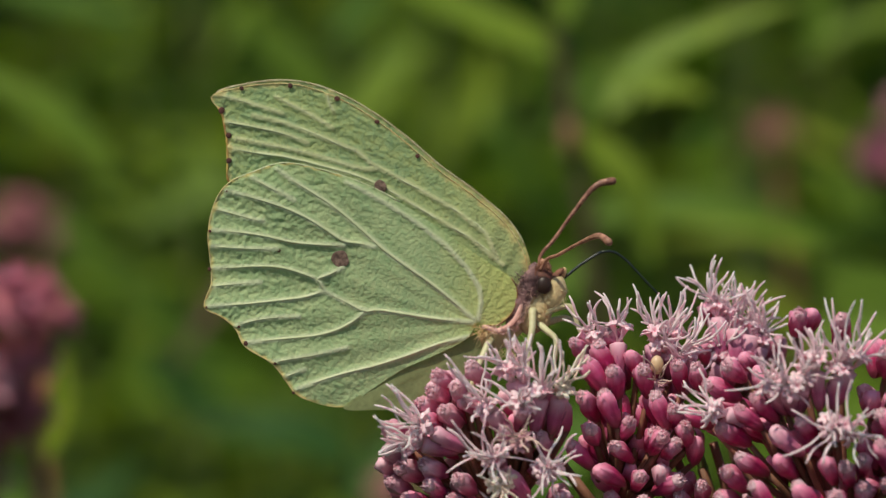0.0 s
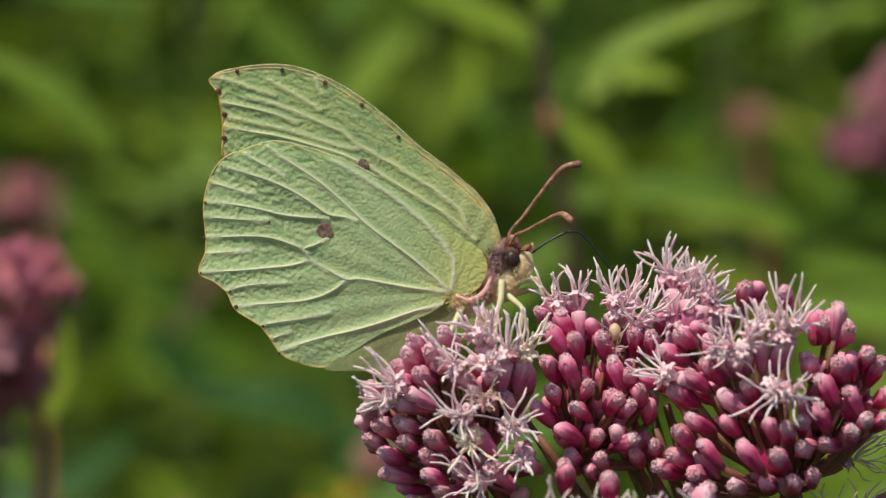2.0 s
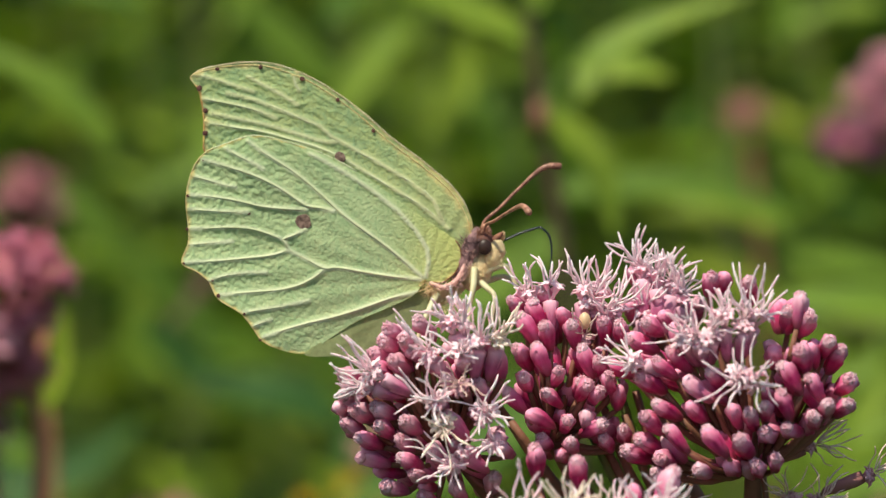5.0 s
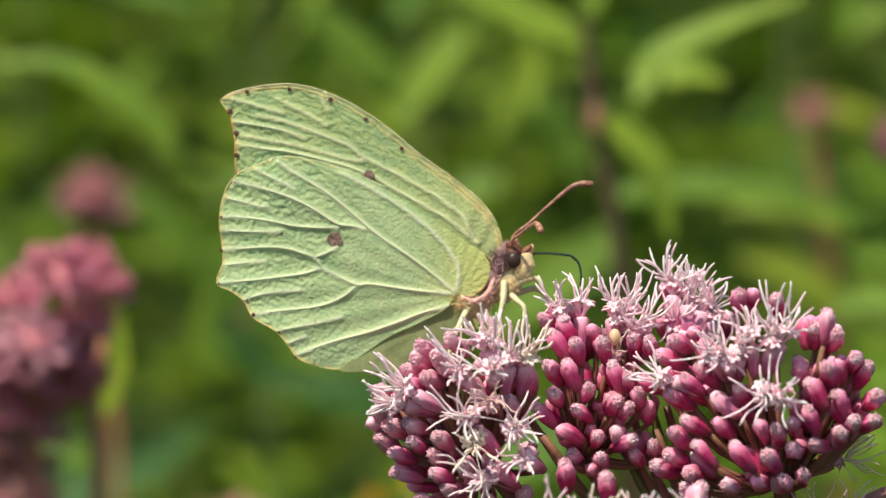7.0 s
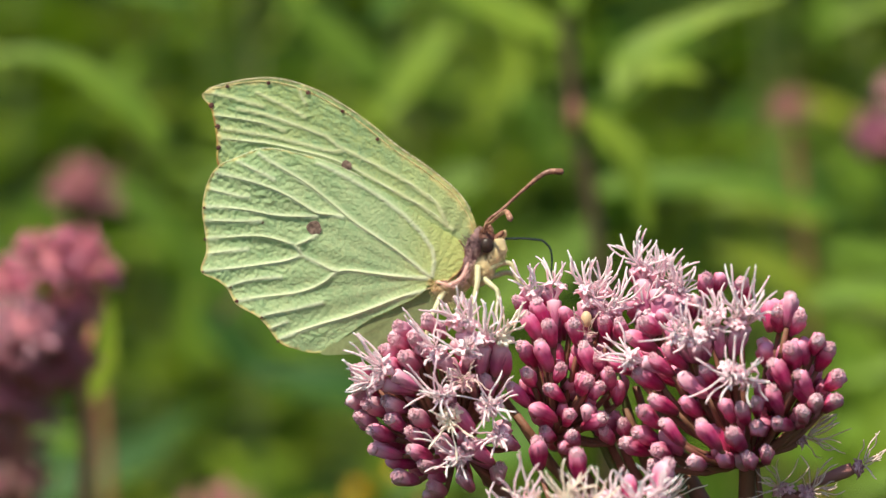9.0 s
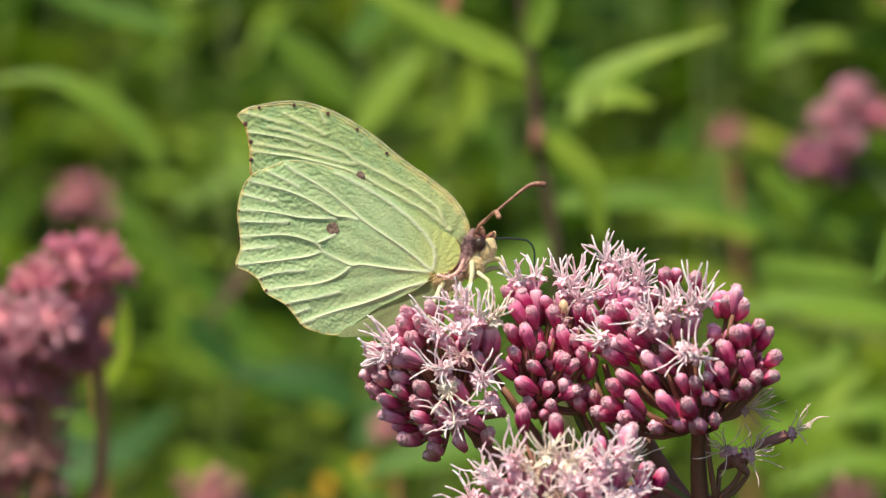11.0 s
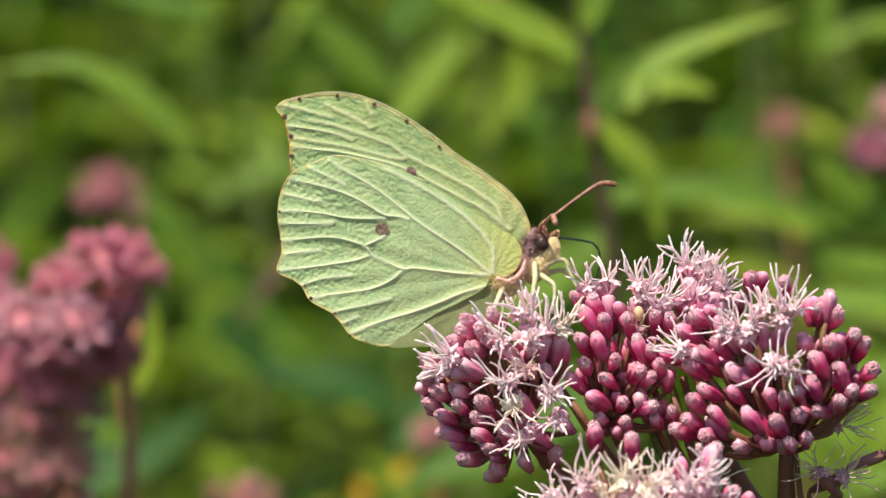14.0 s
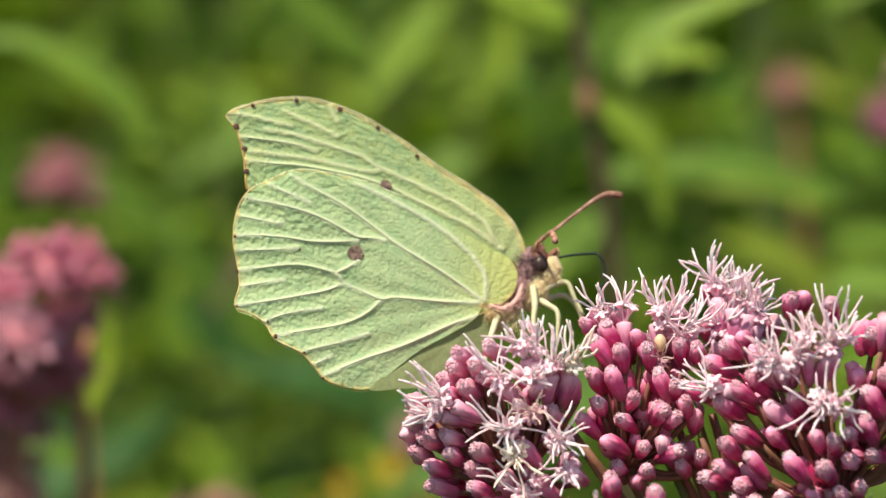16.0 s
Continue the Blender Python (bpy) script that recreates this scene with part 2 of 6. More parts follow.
def tint_along(m, lo, hi, tint):
    """Blends tint in along a bud's local z: paler pigment at the tip, darker towards the base."""
    nt = m.node_tree
    N, L = nt.nodes, nt.links
    bsdf = N["Principled BSDF"]
    src = bsdf.inputs["Base Color"].links[0].from_socket
    co = N.new("ShaderNodeTexCoord")
    sep = N.new("ShaderNodeSeparateXYZ")
    L.new(co.outputs["Object"], sep.inputs[0])
    rng = N.new("ShaderNodeMapRange")
    rng.inputs["From Min"].default_value, rng.inputs["From Max"].default_value = lo, hi
    L.new(sep.outputs["Z"], rng.inputs["Value"])
    mx = N.new("ShaderNodeMix")
    mx.data_type = "RGBA"
    mx.inputs[7].default_value = (*tint, 1)
    L.new(rng.outputs[0], mx.inputs[0])
    L.new(src, mx.inputs[6])
    L.new(mx.outputs[2], bsdf.inputs["Base Color"])


for petal in (M_PETAL, M_STYLE, M_CREAM):
    fleshy(petal, 0.0004)
fleshy(M_BUDTIP, 0.0003, 0.5)
fleshy(M_BUD, 0.0004, 0.4)
fleshy(M_BUD_PALE_LIT, 0.0004, 0.4)
tint_along(M_BUD, 0.46, 0.04, (0.30, 0.07, 0.09))
tint_along(M_BUD, 0.56, 1.0, (0.96, 0.44, 0.60))
tint_along(M_BUD_PALE_LIT, 0.42, 0.0, (0.42, 0.10, 0.14))
tint_along(M_BUD_PALE_LIT, 0.45, 0.98, (0.95, 0.60, 0.69))
tint_along(M_TUBE, 0.34, 0.0, (0.26, 0.09, 0.08))
tint_along(M_TUBE, 0.5, 1.05, (0.90, 0.58, 0.68))
yellow_base(M_WING, -0.005, 0.0035, (0.68, 0.70, 0.20))
yellow_base(M_WING_FORE, -0.008, 0.004, (0.55, 0.62, 0.27))
margin_pigment(M_WING, (0.86, 0.68, 0.24), (0.82, 0.87, 0.60), 0.34)
margin_pigment(M_WING_FORE, (0.84, 0.70, 0.30), (0.80, 0.82, 0.46), 0.55)

# ---- mesh helpers ----
O = Vector((0.0, 0.0, 1.0))          # the flower head stands about a metre above the meadow
MM = 0.001


def mesh_of(name, verts, faces, mat, smooth=True):
    me = bpy.data.meshes.new(name)
    me.from_pydata([tuple(v) for v in verts], [], faces)
    me.materials.append(mat)
    if smooth:
        me.polygons.foreach_set("use_smooth", [True] * len(me.polygons))
    me.update()
    return me


def part(name, me, parent, m=None, label=""):
    """One mesh object under a thing or a part."""
    ob = new(name, me)
    ob.parent = parent
    if m is not None:
        ob.matrix_basis = m
    if label:
        tagged(ob, label)
    return ob


def thing(name, label, category, m=None, group="", kind="", data=None):
    ob = new(name, data)
    if m is not None:
        ob.matrix_basis = m
    return tagged(ob, label, category, group, kind)


def spline(points, n):
    """n points on a smooth line through the given ones (centripetal Catmull-Rom, no overshoot)."""
    p = [Vector(q) for q in points]
    p = [p[0] * 2 - p[1]] + p + [p[-1] * 2 - p[-2]]
    out = []
    k = len(p) - 3
    for i in range(n):
        u = i / (n - 1) * k
        j = min(int(u), k - 1)
        a, b, c, d = p[j:j + 4]
        t0 = 0.0
        t1 = t0 + max((b - a).length, 1e-9) ** 0.5
        t2 = t1 + max((c - b).length, 1e-9) ** 0.5
        t3 = t2 + max((d - c).length, 1e-9) ** 0.5
        t = t1 + (u - j) * (t2 - t1)
        a1 = a.lerp(b, (t - t0) / (t1 - t0))
        a2 = b.lerp(c, (t - t1) / (t2 - t1))
        a3 = c.lerp(d, (t - t2) / (t3 - t2))
        b1 = a1.lerp(a2, (t - t0) / (t2 - t0))
        b2 = a2.lerp(a3, (t - t1) / (t3 - t1))
        out.append(b1.lerp(b2, (t - t1) / (t2 - t1)))
    return out


def tube(points, radii, sides=8, cap=True):
    """Verts and faces of a round rod along points; radii a number or one for each point."""
    if not isinstance(radii, (list, tuple)):
        radii = [radii] * len(points)
    verts, faces = [], []
    side = None
    for i, p in enumerate(points):
        a = points[max(i - 1, 0)]
        b = points[min(i + 1, len(points) - 1)]
        d = (b - a).normalized()
        if side is None:
            side = d.orthogonal().normalized()
        side = (side - d * side.dot(d)).normalized()
        up = d.cross(side)
        for k in range(sides):
            w = 2 * math.pi * k / sides
            verts.append(p + (side * math.cos(w) + up * math.sin(w)) * radii[i])
    for i in range(len(points) - 1):
        for k in range(sides):
            k2 = (k + 1) % sides
            faces.append((i * sides + k, i * sides + k2, (i + 1) * sides + k2, (i + 1) * sides + k))
    if cap:
        faces.append(tuple(range(sides - 1, -1, -1)))
        faces.append(tuple((len(points) - 1) * sides + k for k in range(sides)))
    return verts, faces


def join(pieces):
    verts, faces = [], []
    for v, f in pieces:
        o = len(verts)
        verts += list(v)
        faces += [tuple(i + o for i in q) for q in f]
    return verts, faces


def lathe(profile, sides=10, wobble=0.0, grooves=0, depth=0.0, seed=0):
    """Round body about +z from (radius, height) rows, with grooves running along it."""
    r = random.Random(seed)
    verts, faces = [], []
    for i, (rad, h) in enumerate(profile):
        for k in range(sides):
            w = 2 * math.pi * k / sides
            q = rad * (1 + wobble * (r.random() - 0.5)) * (1 - depth * (0.5 + 0.5 * math.cos(grooves * w + i * 0.8)))
            verts.append(Vector((q * math.cos(w), q * math.sin(w), h)))
    n = len(profile)
    for i in range(n - 1):
        for k in range(sides):
            k2 = (k + 1) % sides
            faces.append((i * sides + k, i * sides + k2, (i + 1) * sides + k2, (i + 1) * sides + k))
    faces.append(tuple(range(sides - 1, -1, -1)))
    faces.append(tuple((n - 1) * sides + k for k in range(sides)))
    return verts, faces


def blob(rx, ry, rz, rough=0.0, scale=300.0, seg=20, rings=14, seed=0):
    """A rounded body with an uneven surface."""
    verts, faces = [], []
    for i in range(rings + 1):
        a = math.pi * i / rings
        for k in range(seg):
            w = 2 * math.pi * k / seg
            v = Vector((rx * math.sin(a) * math.cos(w), ry * math.sin(a) * math.sin(w), rz * math.cos(a)))
            verts.append(v * (1 + rough * noise.noise(v * scale + Vector((seed, seed * 2, 0)))))
    for i in range(rings):
        for k in range(seg):
            k2 = (k + 1) % seg
            faces.append((i * seg + k, (i + 1) * seg + k, (i + 1) * seg + k2, i * seg + k2))
    return verts, faces


def aim(base, tip, spin=0.0):
    """A pose at base with +z towards tip."""
    q = (Vector(tip) - Vector(base)).to_track_quat("Z", "Y").to_matrix().to_4x4()
    return Matrix.Translation(base) @ q @ Matrix.Rotation(spin, 4, "Z")


# ---- ground and distance ----
def ground():
    n, size = 60, 60.0
    verts, faces = [], []
    for j in range(n + 1):
        for i in range(n + 1):
            u, v = (i / n * 2 - 1), (j / n * 2 - 1)
            x, y = math.copysign(abs(u) ** 2.5, u) * size * 8, math.copysign(abs(v) ** 2.5, v) * size * 8
            verts.append((x, y, 0.04 * noise.noise(Vector((x, y, 0)) * 0.8) - 0.02))
    for j in range(n):
        for i in range(n):
            a = j * (n + 1) + i
            faces.append((a, a + 1, a + n + 2, a + n + 1))
    tagged(new("ground", mesh_of("ground", verts, faces, M_GROUND)), "dark meadow soil under the plants", "ground", kind="structure")


def grass():
    r = random.Random(5)
    verts, faces = [], []
    for _ in range(30000):
        x, y = r.gauss(0, 2.2), r.gauss(0.6, 2.2)
        h, w, a, lean = r.uniform(0.15, 0.45) + 0.25 * max(0.0, noise.noise(Vector((x, y, 0)) * 1.5)) * min(1.0, math.hypot(x, y + 0.3)), r.uniform(0.002, 0.005), r.uniform(0, 6.28), r.uniform(0.02, 0.2)
        dx, dy = math.cos(a), math.sin(a)
        o = len(verts)
        for k in range(4):
            s = k / 3
            ww = w * (1 - s * 0.9)
            c = Vector((x + dx * lean * s * s, y + dy * lean * s * s, h * s - 0.03))
            verts += [c + Vector((-dy, dx, 0)) * ww, c - Vector((-dy, dx, 0)) * ww]
        for k in range(3):
            faces.append((o + 2 * k, o + 2 * k + 1, o + 2 * k + 3, o + 2 * k + 2))
    tagged(new("grass", mesh_of("grass", verts, faces, M_GRASS)), "long green meadow grass", "grass", kind="stuff")


def leaf_shape(length, width, droop=0.25, fold=0.25, teeth=0, n=12, curl=0.0):
    """A pointed leaf from the origin along +x, its upper face to +z, folded along the midrib."""
    verts, faces = [], []
    for i in range(n + 1):
        s = i / n
        w = width * 0.5 * (math.sin(math.pi * s ** 0.8) ** 0.85 + 0.02) * (1 - 0.25 * s)
        if teeth:
            w *= 1 + 0.12 * ((i % 2) * 2 - 1)
        x = length * s
        z = -droop * length * s * s
        y0 = curl * length * math.sin(s * 2.2)
        for k in (-1, -0.5, 0, 0.5, 1):
            verts.append(Vector((x, y0 + k * w, z + abs(k) * w * fold + 0.04 * w * math.sin(s * 25 + k * 3))))
    for i in range(n):
        for k in range(4):
            a = i * 5 + k
            faces.append((a, a + 1, a + 6, a + 5))
    return verts, faces


def hedge():
    """Deep foliage closing the view: a lumpy green bank and many separate leaves in front of it."""
    r = random.Random(11)
    base = [leaf_shape(0.13, 0.036, 0.3, 0.3, n=4), leaf_shape(0.10, 0.05, 0.15, 0.2, n=4)]
    # Far leaves carry painted shade in their dark green; nearer ones are plain.
    for name, mat, count, near, deep in (("far_thicket", M_LEAF_SHADED, 12000, 1.7, 0.9), ("sunlit_thicket", M_LEAF, 5500, 1.3, 0.9)):
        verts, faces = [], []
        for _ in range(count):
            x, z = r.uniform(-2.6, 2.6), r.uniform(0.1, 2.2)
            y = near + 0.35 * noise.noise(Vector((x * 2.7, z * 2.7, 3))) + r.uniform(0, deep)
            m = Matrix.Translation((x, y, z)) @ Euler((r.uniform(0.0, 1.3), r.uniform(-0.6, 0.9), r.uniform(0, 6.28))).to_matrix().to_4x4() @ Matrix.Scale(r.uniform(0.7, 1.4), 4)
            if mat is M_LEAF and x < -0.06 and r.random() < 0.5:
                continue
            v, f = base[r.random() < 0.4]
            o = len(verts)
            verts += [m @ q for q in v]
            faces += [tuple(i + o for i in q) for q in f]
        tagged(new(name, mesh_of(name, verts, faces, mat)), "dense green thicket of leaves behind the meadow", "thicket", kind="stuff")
    def face(x, z):
        return 3.2 + 0.5 * noise.noise(Vector((x, z, 1)) * 1.3) + 0.05 * x * x + 0.15 * noise.noise(Vector((x, z, 5)) * 5) + 0.12 * z * z
    n = 40
    verts = []
    for j in range(n + 1):
        for i in range(n * 2 + 1):
            x, z = (i / n - 1) * 6, j / n * 3.2 - 0.1
            verts.append((x, face(x, z), z))
    faces = [(j * (2 * n + 1) + i, j * (2 * n + 1) + i + 1, (j + 1) * (2 * n + 1) + i + 1, (j + 1) * (2 * n + 1) + i) for j in range(n) for i in range(2 * n)]
    leaf_v, leaf_f = leaf_shape(0.2, 0.075, 0.25, 0.25, n=3)
    lv, lf = [], []
    for _ in range(9000):
        x, z = r.uniform(-6, 6), r.uniform(0.05, 3.15)
        m = Matrix.Translation((x, face(x, z) - r.uniform(-0.3, 0.25), z)) @ Euler((r.uniform(0.0, 1.3), r.uniform(-0.6, 0.9), r.uniform(0, 6.28))).to_matrix().to_4x4() @ Matrix.Scale(r.uniform(0.7, 1.4), 4)
        o = len(lv)
        lv += [m @ q for q in leaf_v]
        lf += [tuple(i + o for i in q) for q in leaf_f]
    tagged(new("hedge_foliage", mesh_of("hedge_foliage", lv, lf, M_LEAF)), "broad green leaves covering the hedge", "hedge", kind="stuff")
    # Sheet behind all leaves; its dark green stands for the shade in the gaps.
    tagged(new("backdrop_hedge", mesh_of("backdrop_hedge", verts, faces, M_LEAF_SHADED)), "overgrown hedge in dark shaded green closing the meadow", "hedge", kind="structure")


ground()
grass()
hedge()

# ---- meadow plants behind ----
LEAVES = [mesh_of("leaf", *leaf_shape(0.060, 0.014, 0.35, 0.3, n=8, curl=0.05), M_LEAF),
          mesh_of("leaf", *leaf_shape(0.052, 0.015, 0.15, 0.35, n=8, curl=-0.06), M_LEAF_SUNLIT),
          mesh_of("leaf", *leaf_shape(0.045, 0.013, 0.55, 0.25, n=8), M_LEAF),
          mesh_of("leaf", *leaf_shape(0.070, 0.017, 0.45, 0.2, n=8, curl=0.08), M_LEAF_SUNLIT),
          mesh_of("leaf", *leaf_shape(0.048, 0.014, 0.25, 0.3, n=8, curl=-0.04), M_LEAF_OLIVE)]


def leafy_plant(seed, height):
    r = random.Random(seed)
    root = thing("leafy_plant", "upright green meadow plant with narrow lance-shaped leaves", "plant", group="meadow plants")
    pts = spline([(0, 0, -0.03), (r.uniform(-.02, .02), r.uniform(-.02, .02), height * 0.5), (r.uniform(-.05, .05), r.uniform(-.04, .04), height)], 10)
    part("stem", mesh_of("stem", *tube(pts, [0.0017 - 0.0011 * i / 9 for i in range(10)], 6), M_STALK_GREEN), root)
    k = 0
    z = height * 0.5
    while z < height:
        i = z / height * 9
        p = pts[int(i)].lerp(pts[min(int(i) + 1, 9)], i % 1)
        a = k * 1.571 + r.uniform(-0.3, 0.3)
        for s in (0, math.pi):
            m = Matrix.Translation(p) @ Matrix.Rotation(a + s, 4, "Z") @ Matrix.Rotation(r.uniform(-0.75, 0.1), 4, "Y") @ Matrix.Rotation(r.uniform(-0.4, 0.4), 4, "X") @ Matrix.Scale(r.uniform(0.75, 1.25), 4)
            part("leaf", r.choice(LEAVES), root, m)
        k += 1
        z += r.uniform(0.03, 0.05)
    return root


SMALL_LEAVES = [mesh_of("leaf", *leaf_shape(0.036, 0.010, 0.3, 0.3, n=8, curl=0.06), M_LEAF_SUNLIT),
                mesh_of("leaf", *leaf_shape(0.03, 0.009, 0.1, 0.25, n=8, curl=-0.05), M_LEAF_OLIVE),
                mesh_of("leaf", *leaf_shape(0.033, 0.010, 0.5, 0.3, n=8), M_LEAF_SUNLIT)]


def slender_plant(seed, height):
    """A thin stem whose upper part bears many small upward leaves."""
    r = random.Random(seed)
    root = thing("slender_plant", "slender meadow plant with many small sunlit leaves", "plant", group="small-leaved meadow plants")
    pts = spline([(0, 0, -0.03), (r.uniform(-.02, .02), r.uniform(-.02, .02), height * 0.5), (r.uniform(-.05, .05), r.uniform(-.04, .04), height)], 10)
    part("stem", mesh_of("stem", *tube(pts, [0.0014 - 0.0009 * i / 9 for i in range(10)], 6), M_STALK_GREEN), root)
    for k in range(22):
        z = height * (0.72 + 0.28 * (k + r.random()) / 22)
        i = z / height * 8.99
        p = pts[int(i)].lerp(pts[min(int(i) + 1, 9)], i % 1)
        m = Matrix.Translation(p) @ Matrix.Rotation(k * 2.4 + r.uniform(-.3, .3), 4, "Z") @ Matrix.Rotation(r.uniform(-0.8, 0.2), 4, "Y") @ Matrix.Rotation(r.uniform(-0.4, 0.4), 4, "X") @ Matrix.Scale(r.uniform(0.7, 1.3), 4)
        part("leaf", r.choice(SMALL_LEAVES), root, m)
    return root


def meadow():
    r = random.Random(23)
    kinds = [leafy_plant(31 + i, h) for i, h in enumerate((1.25, 1.1, 1.4, 0.95, 1.2))]
    spots = []
    for _ in range(112):
        y = 0.45 + 1.3 * r.random() ** 1.1
        spots.append((r.uniform(-0.28, 0.28) * (0.8 + y), y))
    spots = [(x, y) for x, y in spots if y > 1.0 or x / (y + 0.27) > -0.05]
    for i, (x, y) in enumerate(spots):
        m = pose(x, y, 0.0, r.uniform(-6, 6), r.uniform(-6, 6), r.uniform(0, 360))
        if i < len(kinds):
            kinds[i].matrix_basis = m
        else:
            copy_thing(kinds[i % len(kinds)], m)
    small = [slender_plant(61 + i, h) for i, h in enumerate((1.08, 1.2, 0.98))]
    for i in range(34):
        y = 0.5 + 0.55 * r.random()
        m = pose(r.uniform(-0.19, 0.19 if i < 26 else -0.06) * (0.55 + y), y, 0.0, r.uniform(-5, 5), r.uniform(-5, 5), r.uniform(0, 360))
        if i < len(small):
            small[i].matrix_basis = m
        else:
            copy_thing(small[i % len(small)], m)


def flanking_growth():
    """Lower leafy stems that carry the meadow on to both sides of the clump."""
    r = random.Random(41)
    leaf_v, leaf_f = leaf_shape(0.1, 0.022, 0.35, 0.3, n=4)
    verts, faces = [], []
    for _ in range(420):
        x, y = r.uniform(-2.6, 2.6), r.uniform(0.35, 1.7)
        h = r.uniform(0.5, 0.95)
        if abs(x) < 0.33 * (0.95 + y):
            continue
        v, f = tube([Vector((x, y, -0.03)), Vector((x + 0.02, y, h * 0.6)), Vector((x + r.uniform(-0.05, 0.05), y, h))], [0.002, 0.0015, 0.0008], 4)
        o = len(verts)
        verts += v
        faces += [tuple(i + o for i in q) for q in f]
        for k in range(13):
            m = Matrix.Translation((x + 0.01, y, h * (0.25 + 0.75 * k / 13))) @ Matrix.Rotation(k * 2.4, 4, "Z") @ Matrix.Rotation(r.uniform(-0.75, 0.1), 4, "Y") @ Matrix.Scale(r.uniform(0.8, 1.4), 4)
            o = len(verts)
            verts += [m @ q for q in leaf_v]
            faces += [tuple(i + o for i in q) for q in leaf_f]
    tagged(new("meadow_growth", mesh_of("meadow_growth", verts, faces, M_LEAF)), "lower green leafy growth of the meadow", "meadow plants", kind="stuff")


meadow()
flanking_growth()

# ---- plants close behind the flower ----
def leaf_along(points, width, mat, name="leaf", tilt=1.15):
    """A leaf blade along a curved midrib, its face turned up and forwards."""
    pts = spline([(O + Vector(p) * MM) for p in points], 14)
    verts, faces = [], []
    face = Vector((0, -tilt, 1)).normalized()
    for i, p in enumerate(pts):
        s = i / 13
        d = (pts[min(i + 1, 13)] - pts[max(i - 1, 0)]).normalized()
        side = d.cross(face)
        side = side.normalized() if side.length > 0.05 else Vector((1, 0, 0))
        up = side.cross(d).normalized()
        w = width * MM * 0.5 * (math.sin(math.pi * min(1, 0.06 + 0.94 * s) ** 0.8) ** 0.8 + 0.03)
        for k in (-1, -0.5, 0, 0.5, 1):
            verts.append(p + side * k * w + up * (abs(k) * w * 0.3))
    for i in range(13):
        for k in range(4):
            a = i * 5 + k
            faces.append((a, a + 1, a + 6, a + 5))
    return mesh_of(name, verts, faces, mat)


def stalk_mesh(points, r0, r1, mat, n=16):
    pts = spline([(O + Vector(p) * MM) for p in points], n)
    return mesh_of("stem", *tube(pts, [r0 * MM + (r1 - r0) * MM * i / (n - 1) for i in range(n)], 8), mat)


def plant_root(name, label, category, x, y, group=""):
    return thing(name, label, category, Matrix.Translation((x * MM, y * MM, 0)), group)


def under(root, me, name, label=""):
    """Hangs a mesh made in world metres under its thing."""
    return part(name, me, root, root.matrix_basis.inverted(), label)


def small_bud(mat):
    """A short rounded bud along +z, of length one."""
    v, f = lathe([(0.08, 0.0), (0.16, 0.2), (0.22, 0.5), (0.22, 0.75), (0.14, 0.93), (0.04, 1.0)], 8, 0.08, 4, 0.1, 2)
    return mesh_of("bud", v, f, mat)


def small_tuft(mat):
    """An open floret: a slim tube with a few spreading style arms, of length one."""
    rr = random.Random(8)
    pieces = [lathe([(0.07, 0.0), (0.13, 0.3), (0.17, 0.6), (0.12, 0.68)], 7, 0.1, 0, 0, 4)]
    for k in range(7):
        a, l = k * 0.9, rr.uniform(0.15, 0.5)
        pieces.append(tube([Vector((0, 0, 0.6)), Vector((math.cos(a) * l * 0.4, math.sin(a) * l * 0.4, 0.85)), Vector((math.cos(a) * l, math.sin(a) * l, 1.1))], [0.05, 0.045, 0.03], 4))
    return mesh_of("floret", *join(pieces), mat)


FAR_BUDS = {m.name: small_bud(m) for m in (M_FARPINK, M_FARPALE, M_FARDULL, M_FARFADE, M_FARROSE, M_FARPURPLE)}
FAR_TUFTS = {m.name: small_tuft(m) for m in (M_FARPINK, M_FARPALE, M_FARDULL, M_FARFADE, M_FARROSE, M_FARPURPLE)}


def blossom_head(root, m, r, mat, seed, count=22, tufts=0.4, fine=1.0):
    """A rounded head of buds and open florets, radius r mm: a core and each bud under it."""
    rr = random.Random(seed)
    m = m @ Matrix.Translation((0, 0, -0.3 * r * MM))
    # The dark core fills the gaps with painted shade.
    core = part("flower_head", mesh_of("flower_head", *blob(r * MM * 0.5, r * MM * 0.5, r * MM * 0.42, 0.15, 300, 12, 8, seed), M_FARCORE_SHADE), root, m)
    for i in range(count):
        z = 1 - 1.45 * (i + 0.5) / count
        a = i * 2.39996
        q = math.sqrt(max(0, 1 - z * z))
        d = Vector((q * math.cos(a), q * math.sin(a), z)) + Vector((rr.uniform(-1, 1), rr.uniform(-1, 1), rr.uniform(-1, 1))) * 0.15
        open_one = rr.random() < tufts
        me = FAR_TUFTS[mat.name] if open_one else FAR_BUDS[mat.name]
        s = r * MM * rr.uniform(0.62, 0.8) * fine
        part("floret" if open_one else "bud", me, core, aim(d * r * MM * (1 - 0.62 * fine), d * r * MM, i) @ Matrix.Diagonal((s * 0.95, s * 0.95, s, 1)))


